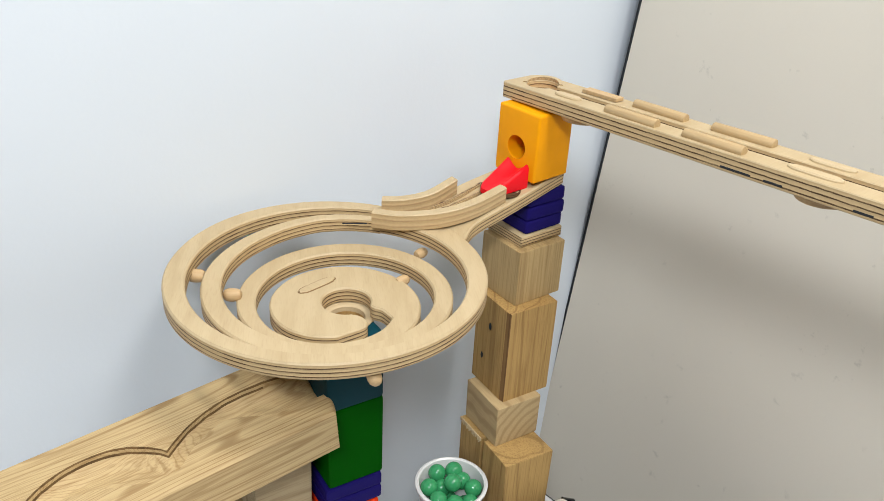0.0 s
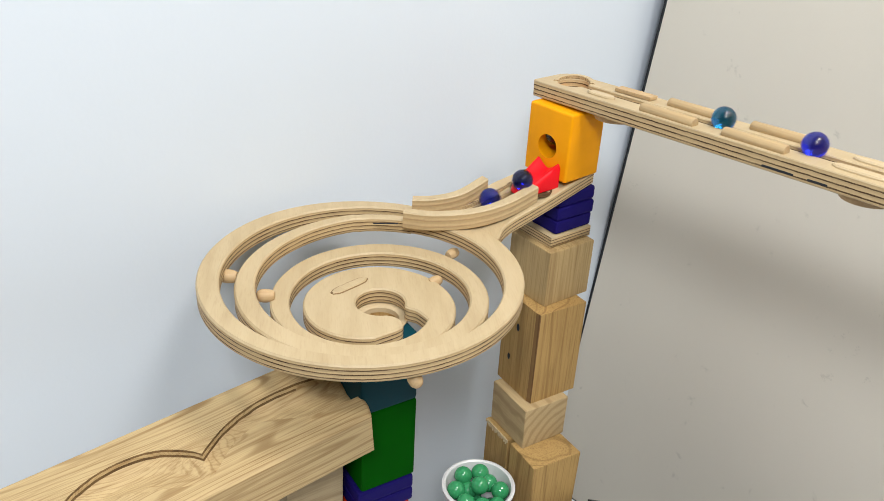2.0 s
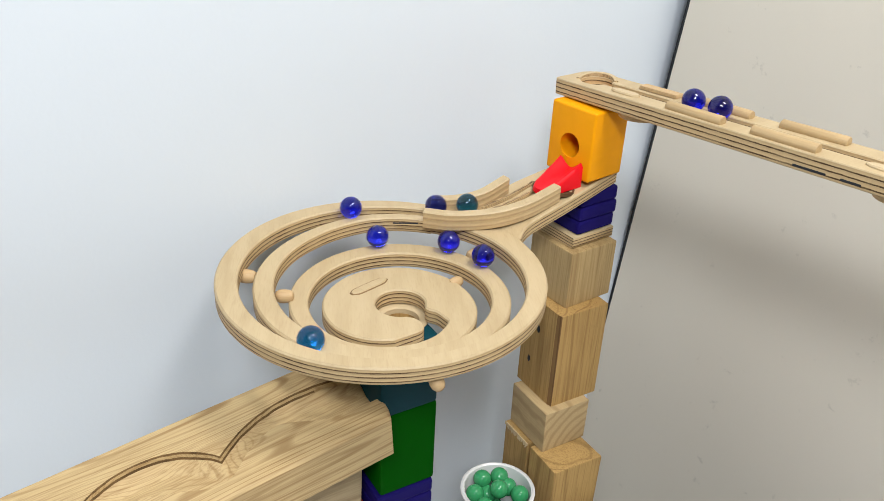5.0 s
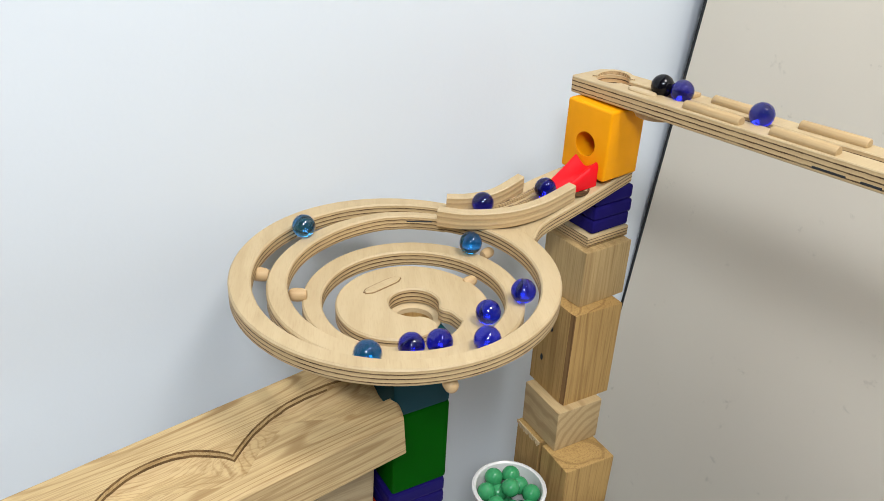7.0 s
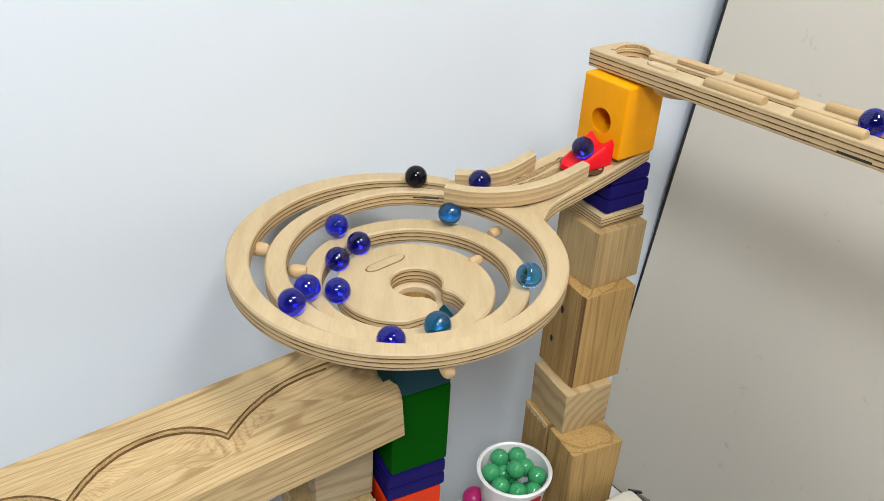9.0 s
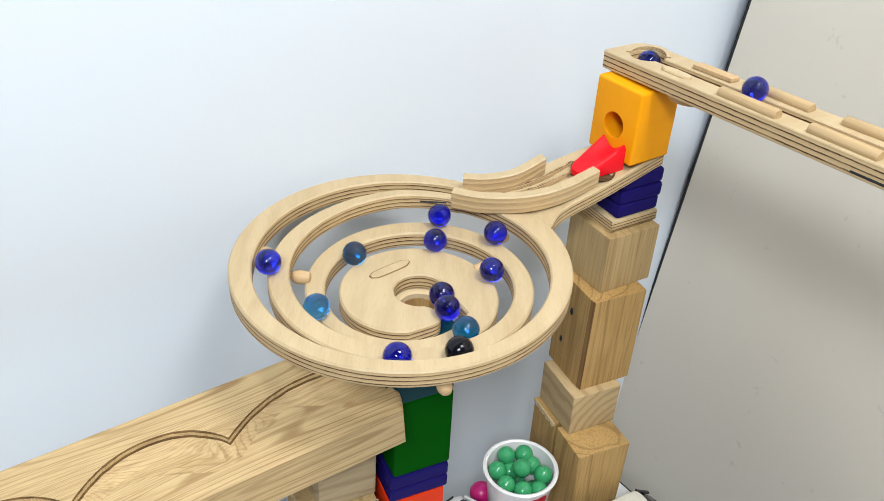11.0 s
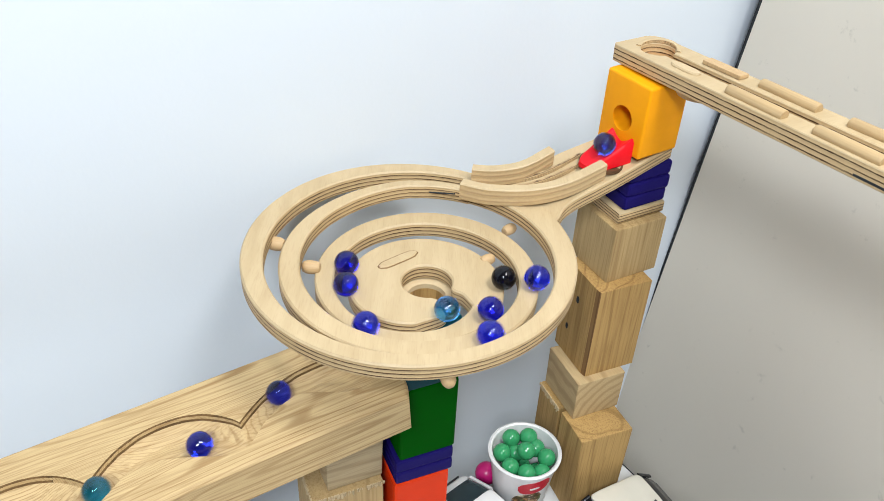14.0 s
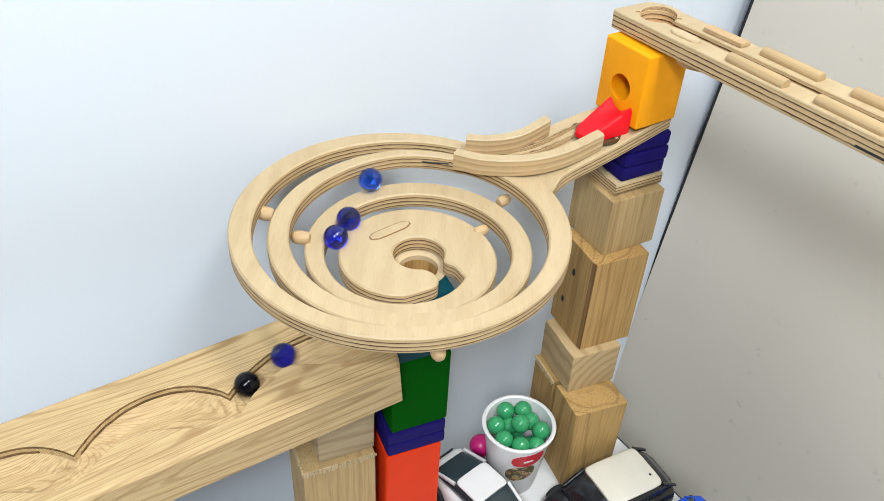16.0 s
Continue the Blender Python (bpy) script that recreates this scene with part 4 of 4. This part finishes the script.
def rolling(way, keys):
    """Rows every tenth of a second along the way, from (seconds, metres along it), without overshoot."""
    t, u = np.array([k[0] for k in keys]), np.array([k[1] for k in keys])
    h, d = np.diff(t), np.diff(u) / np.diff(t)
    m = np.zeros(len(t))
    m[0], m[-1] = d[0], d[-1]
    for i in range(1, len(t) - 1):
        if d[i - 1] * d[i] > 0:
            a, b = 2 * h[i] + h[i - 1], h[i] + 2 * h[i - 1]
            m[i] = (a + b) / (a / d[i - 1] + b / d[i])
    rows = []
    for s in np.arange(0, 16.01, 0.1):
        i = min(max(int(np.searchsorted(t, s)) - 1, 0), len(h) - 1)
        x = (s - t[i]) / h[i]
        v = u[i] * (2 * x ** 3 - 3 * x * x + 1) + m[i] * h[i] * (x ** 3 - 2 * x * x + x) + u[i + 1] * (3 * x * x - 2 * x ** 3) + m[i + 1] * h[i] * (x ** 3 - x * x)
        k = min(max(int(round(v / 0.0005)), 0), len(way) - 1)
        rows.append((float(s), Matrix.Translation(tuple(float(c) for c in way[k]))))
    return rows


def motions():
    way = marble_way()
    walk(marble("bright blue", M_BLUE), rolling(way, [(0, 0.360), (0.5, 0.455), (1, 0.555), (1.5, 0.686), (2, 0.838), (2.5, 1.036), (3, 1.204), (3.5, 1.281), (4, 1.345), (4.5, 1.404), (5, 1.477), (5.5, 1.568), (6, 1.640), (6.5, 1.694), (7, 1.753), (7.5, 1.806), (8, 1.856), (8.5, 1.910), (9, 1.965), (9.5, 1.999), (10, 2.030), (10.5, 2.057), (11, 2.107), (11.5, 2.219), (12, 2.273), (12.5, 2.322), (14.49, 2.819), (16, 2.819)]))
    walk(marble("deep blue", M_DEEP), rolling(way, [(0, 0.343), (1, 0.537), (1.5, 0.664), (2, 0.807), (2.5, 1.006), (3, 1.182), (3.5, 1.260), (4, 1.313), (4.5, 1.368), (5, 1.422), (5.5, 1.489), (6, 1.570), (6.5, 1.634), (7, 1.703), (7.5, 1.764), (8, 1.816), (8.5, 1.872), (9, 1.927), (9.5, 1.968), (10, 2.006), (10.5, 2.040), (11, 2.069), (11.5, 2.169), (12, 2.240), (12.5, 2.288), (13, 2.338), (14.86, 2.802), (16, 2.802)]))
    walk(marble("deep blue", M_DEEP), rolling(way, [(0, 0.327), (0.23, 0.327), (1, 0.473), (1.5, 0.587), (2, 0.756), (2.5, 0.919), (3, 1.101), (3.5, 1.186), (4, 1.270), (4.5, 1.336), (5, 1.389), (5.5, 1.449), (6, 1.529), (6.5, 1.612), (7, 1.685), (7.5, 1.747), (8, 1.798), (8.5, 1.848), (9, 1.902), (9.5, 1.947), (10, 1.986), (10.5, 2.021), (11, 2.052), (11.5, 2.118), (12, 2.213), (12.5, 2.261), (13, 2.294), (13.5, 2.365), (15.18, 2.785), (16, 2.785)]))
    walk(marble("teal-blue", M_STEEL), rolling(way, [(0, 0.310), (0.64, 0.310), (1.5, 0.474), (2, 0.577), (2.5, 0.698), (3, 0.836), (3.5, 0.913), (4, 0.994), (4.5, 1.083), (5, 1.167), (5.5, 1.243), (6, 1.310), (6.5, 1.364), (7, 1.415), (7.5, 1.479), (8, 1.560), (8.5, 1.635), (9, 1.702), (9.5, 1.759), (10, 1.808), (10.5, 1.859), (11, 1.911), (11.5, 1.956), (12, 2.006), (12.5, 2.043), (13, 2.076), (13.5, 2.205), (14, 2.372), (15.59, 2.768), (16, 2.768)]))
    walk(marble("bright blue", M_BLUE), rolling(way, [(0, 0.293), (0.85, 0.293), (2, 0.511), (2.5, 0.619), (3, 0.717), (3.5, 0.776), (4, 0.845), (4.5, 0.895), (5, 0.962), (5.5, 1.070), (6, 1.177), (6.5, 1.272), (7, 1.336), (7.5, 1.388), (8, 1.444), (8.5, 1.520), (9, 1.606), (9.5, 1.663), (10, 1.722), (10.5, 1.788), (11, 1.849), (11.5, 1.913), (12, 1.970), (12.5, 2.022), (13, 2.057), (13.5, 2.188), (14, 2.301), (14.5, 2.417), (15.84, 2.752), (16, 2.752)]))
    walk(marble("bright blue", M_BLUE), rolling(way, [(0, 0.276), (1.04, 0.276), (2.5, 0.554), (3, 0.649), (3.5, 0.699), (4, 0.770), (4.5, 0.843), (5, 0.896), (5.5, 0.968), (6, 1.082), (6.5, 1.191), (7, 1.271), (7.5, 1.335), (8, 1.387), (8.5, 1.448), (9, 1.525), (9.5, 1.615), (10, 1.671), (10.5, 1.731), (11, 1.795), (11.5, 1.857), (12, 1.911), (12.5, 1.966), (13, 2.016), (13.5, 2.077), (14, 2.233), (14.5, 2.373), (15.95, 2.735), (16, 2.735)]))
    walk(marble("teal-blue", M_STEEL), rolling(way, [(0, 0.260), (1.05, 0.260), (2.5, 0.536), (3, 0.629), (3.5, 0.680), (4, 0.748), (4.5, 0.815), (5, 0.872), (5.5, 0.922), (6, 1.007), (6.5, 1.117), (7, 1.195), (7.5, 1.273), (8, 1.334), (8.5, 1.382), (9, 1.438), (9.5, 1.521), (10, 1.611), (10.5, 1.665), (11, 1.722), (11.5, 1.785), (12, 1.836), (12.5, 1.888), (13, 1.939), (13.5, 2.023), (13.8, 2.060), (14, 2.110), (14.5, 2.268), (15, 2.381), (16, 2.631)]))
    walk(marble("pale blue", M_SKY), rolling(way, [(0, 0.243), (1.52, 0.243), (3, 0.524), (3.5, 0.566), (4, 0.610), (4.5, 0.671), (5, 0.744), (5.5, 0.818), (6, 0.879), (6.5, 0.935), (7, 1.016), (7.5, 1.113), (8, 1.195), (8.5, 1.272), (9, 1.334), (9.5, 1.389), (10, 1.452), (10.5, 1.535), (11, 1.618), (11.5, 1.670), (12, 1.735), (12.5, 1.789), (13, 1.840), (13.5, 1.928), (14, 2.042), (14.5, 2.109), (15, 2.306), (15.5, 2.411), (16, 2.536)]))
    walk(marble("deep blue", M_DEEP), rolling(way, [(0, 0.226), (2.12, 0.226), (3.5, 0.489), (4, 0.527), (4.5, 0.577), (5, 0.624), (5.5, 0.675), (6, 0.736), (6.5, 0.798), (7, 0.871), (7.5, 0.954), (8, 1.040), (8.5, 1.129), (9, 1.211), (9.5, 1.283), (10, 1.343), (10.5, 1.394), (11, 1.451), (11.5, 1.526), (12, 1.610), (12.5, 1.682), (13, 1.741), (13.5, 1.825), (14, 1.959), (14.5, 2.072), (15, 2.252), (15.5, 2.370), (16, 2.495)]))
    walk(marble("deep blue", M_DEEP), rolling(way, [(0, 0.210), (2.43, 0.210), (4, 0.508), (4.5, 0.556), (5, 0.602), (5.5, 0.649), (6, 0.703), (6.5, 0.745), (7, 0.821), (7.5, 0.891), (8, 0.970), (8.5, 1.060), (9, 1.144), (9.5, 1.224), (10, 1.295), (10.5, 1.353), (11, 1.405), (11.5, 1.467), (12, 1.546), (12.5, 1.627), (13, 1.700), (13.5, 1.797), (14, 1.936), (14.5, 2.052), (15, 2.195), (15.5, 2.334), (16, 2.459)]))
    walk(marble("black", M_BLACK), rolling(way, [(0, 0.193), (4.26, 0.193), (6.5, 0.620), (7, 0.667), (7.5, 0.729), (8, 0.792), (8.5, 0.851), (9, 0.928), (9.5, 1.003), (10, 1.094), (10.5, 1.176), (11, 1.252), (11.5, 1.317), (12, 1.372), (12.5, 1.425), (13, 1.495), (13.5, 1.628), (14, 1.777), (14.5, 1.896), (15, 2.012), (15.3, 2.055), (15.4, 2.071), (15.5, 2.105), (16, 2.253)]))
    walk(marble("deep blue", M_DEEP), rolling(way, [(0, 0.176), (4.27, 0.176), (6.5, 0.601), (7, 0.649), (7.5, 0.696), (8, 0.751), (8.5, 0.806), (9, 0.880), (9.5, 0.929), (10, 1.018), (10.5, 1.124), (11, 1.216), (11.5, 1.299), (12, 1.347), (12.5, 1.392), (13, 1.447), (13.5, 1.574), (14, 1.741), (14.5, 1.868), (15, 1.993), (15.5, 2.068), (16, 2.221)]))
    walk(marble("bright blue", M_BLUE), rolling(way, [(0, 0.160), (4.5, 0.160), (6.5, 0.539), (7, 0.584), (7.5, 0.629), (8, 0.677), (8.5, 0.737), (9, 0.797), (9.5, 0.860), (10, 0.909), (10.5, 0.983), (11, 1.090), (11.5, 1.190), (12, 1.268), (12.5, 1.324), (13, 1.370), (13.5, 1.462), (14, 1.654), (14.5, 1.793), (15, 1.922), (15.5, 2.041), (16, 2.145)]))
    walk(marble("bright blue", M_BLUE), rolling(way, [(0, 0.143), (6.98, 0.143), (9, 0.526), (9.5, 0.572), (10, 0.616), (10.5, 0.662), (11, 0.716), (11.5, 0.773), (12, 0.850), (12.5, 0.933), (13, 1.017), (13.5, 1.164), (14, 1.338), (14.5, 1.479), (15, 1.672), (15.5, 1.809), (16, 1.940)]))
    walk(marble("bright blue", M_BLUE), rolling(way, [(0, 0.126), (8.43, 0.126), (11.5, 0.710), (12, 0.770), (12.5, 0.838), (13, 0.912), (13.5, 1.054), (14, 1.271), (14.5, 1.417), (15, 1.614), (15.5, 1.778), (16, 1.918)]))
    walk(marble("azure blue", M_AZURE), rolling(way, [(0, 0.109), (10.18, 0.109), (12.5, 0.549), (13, 0.589), (13.5, 0.664), (14, 0.794), (14.5, 0.991), (15, 1.207), (15.5, 1.359), (16, 1.503)]))


motions()
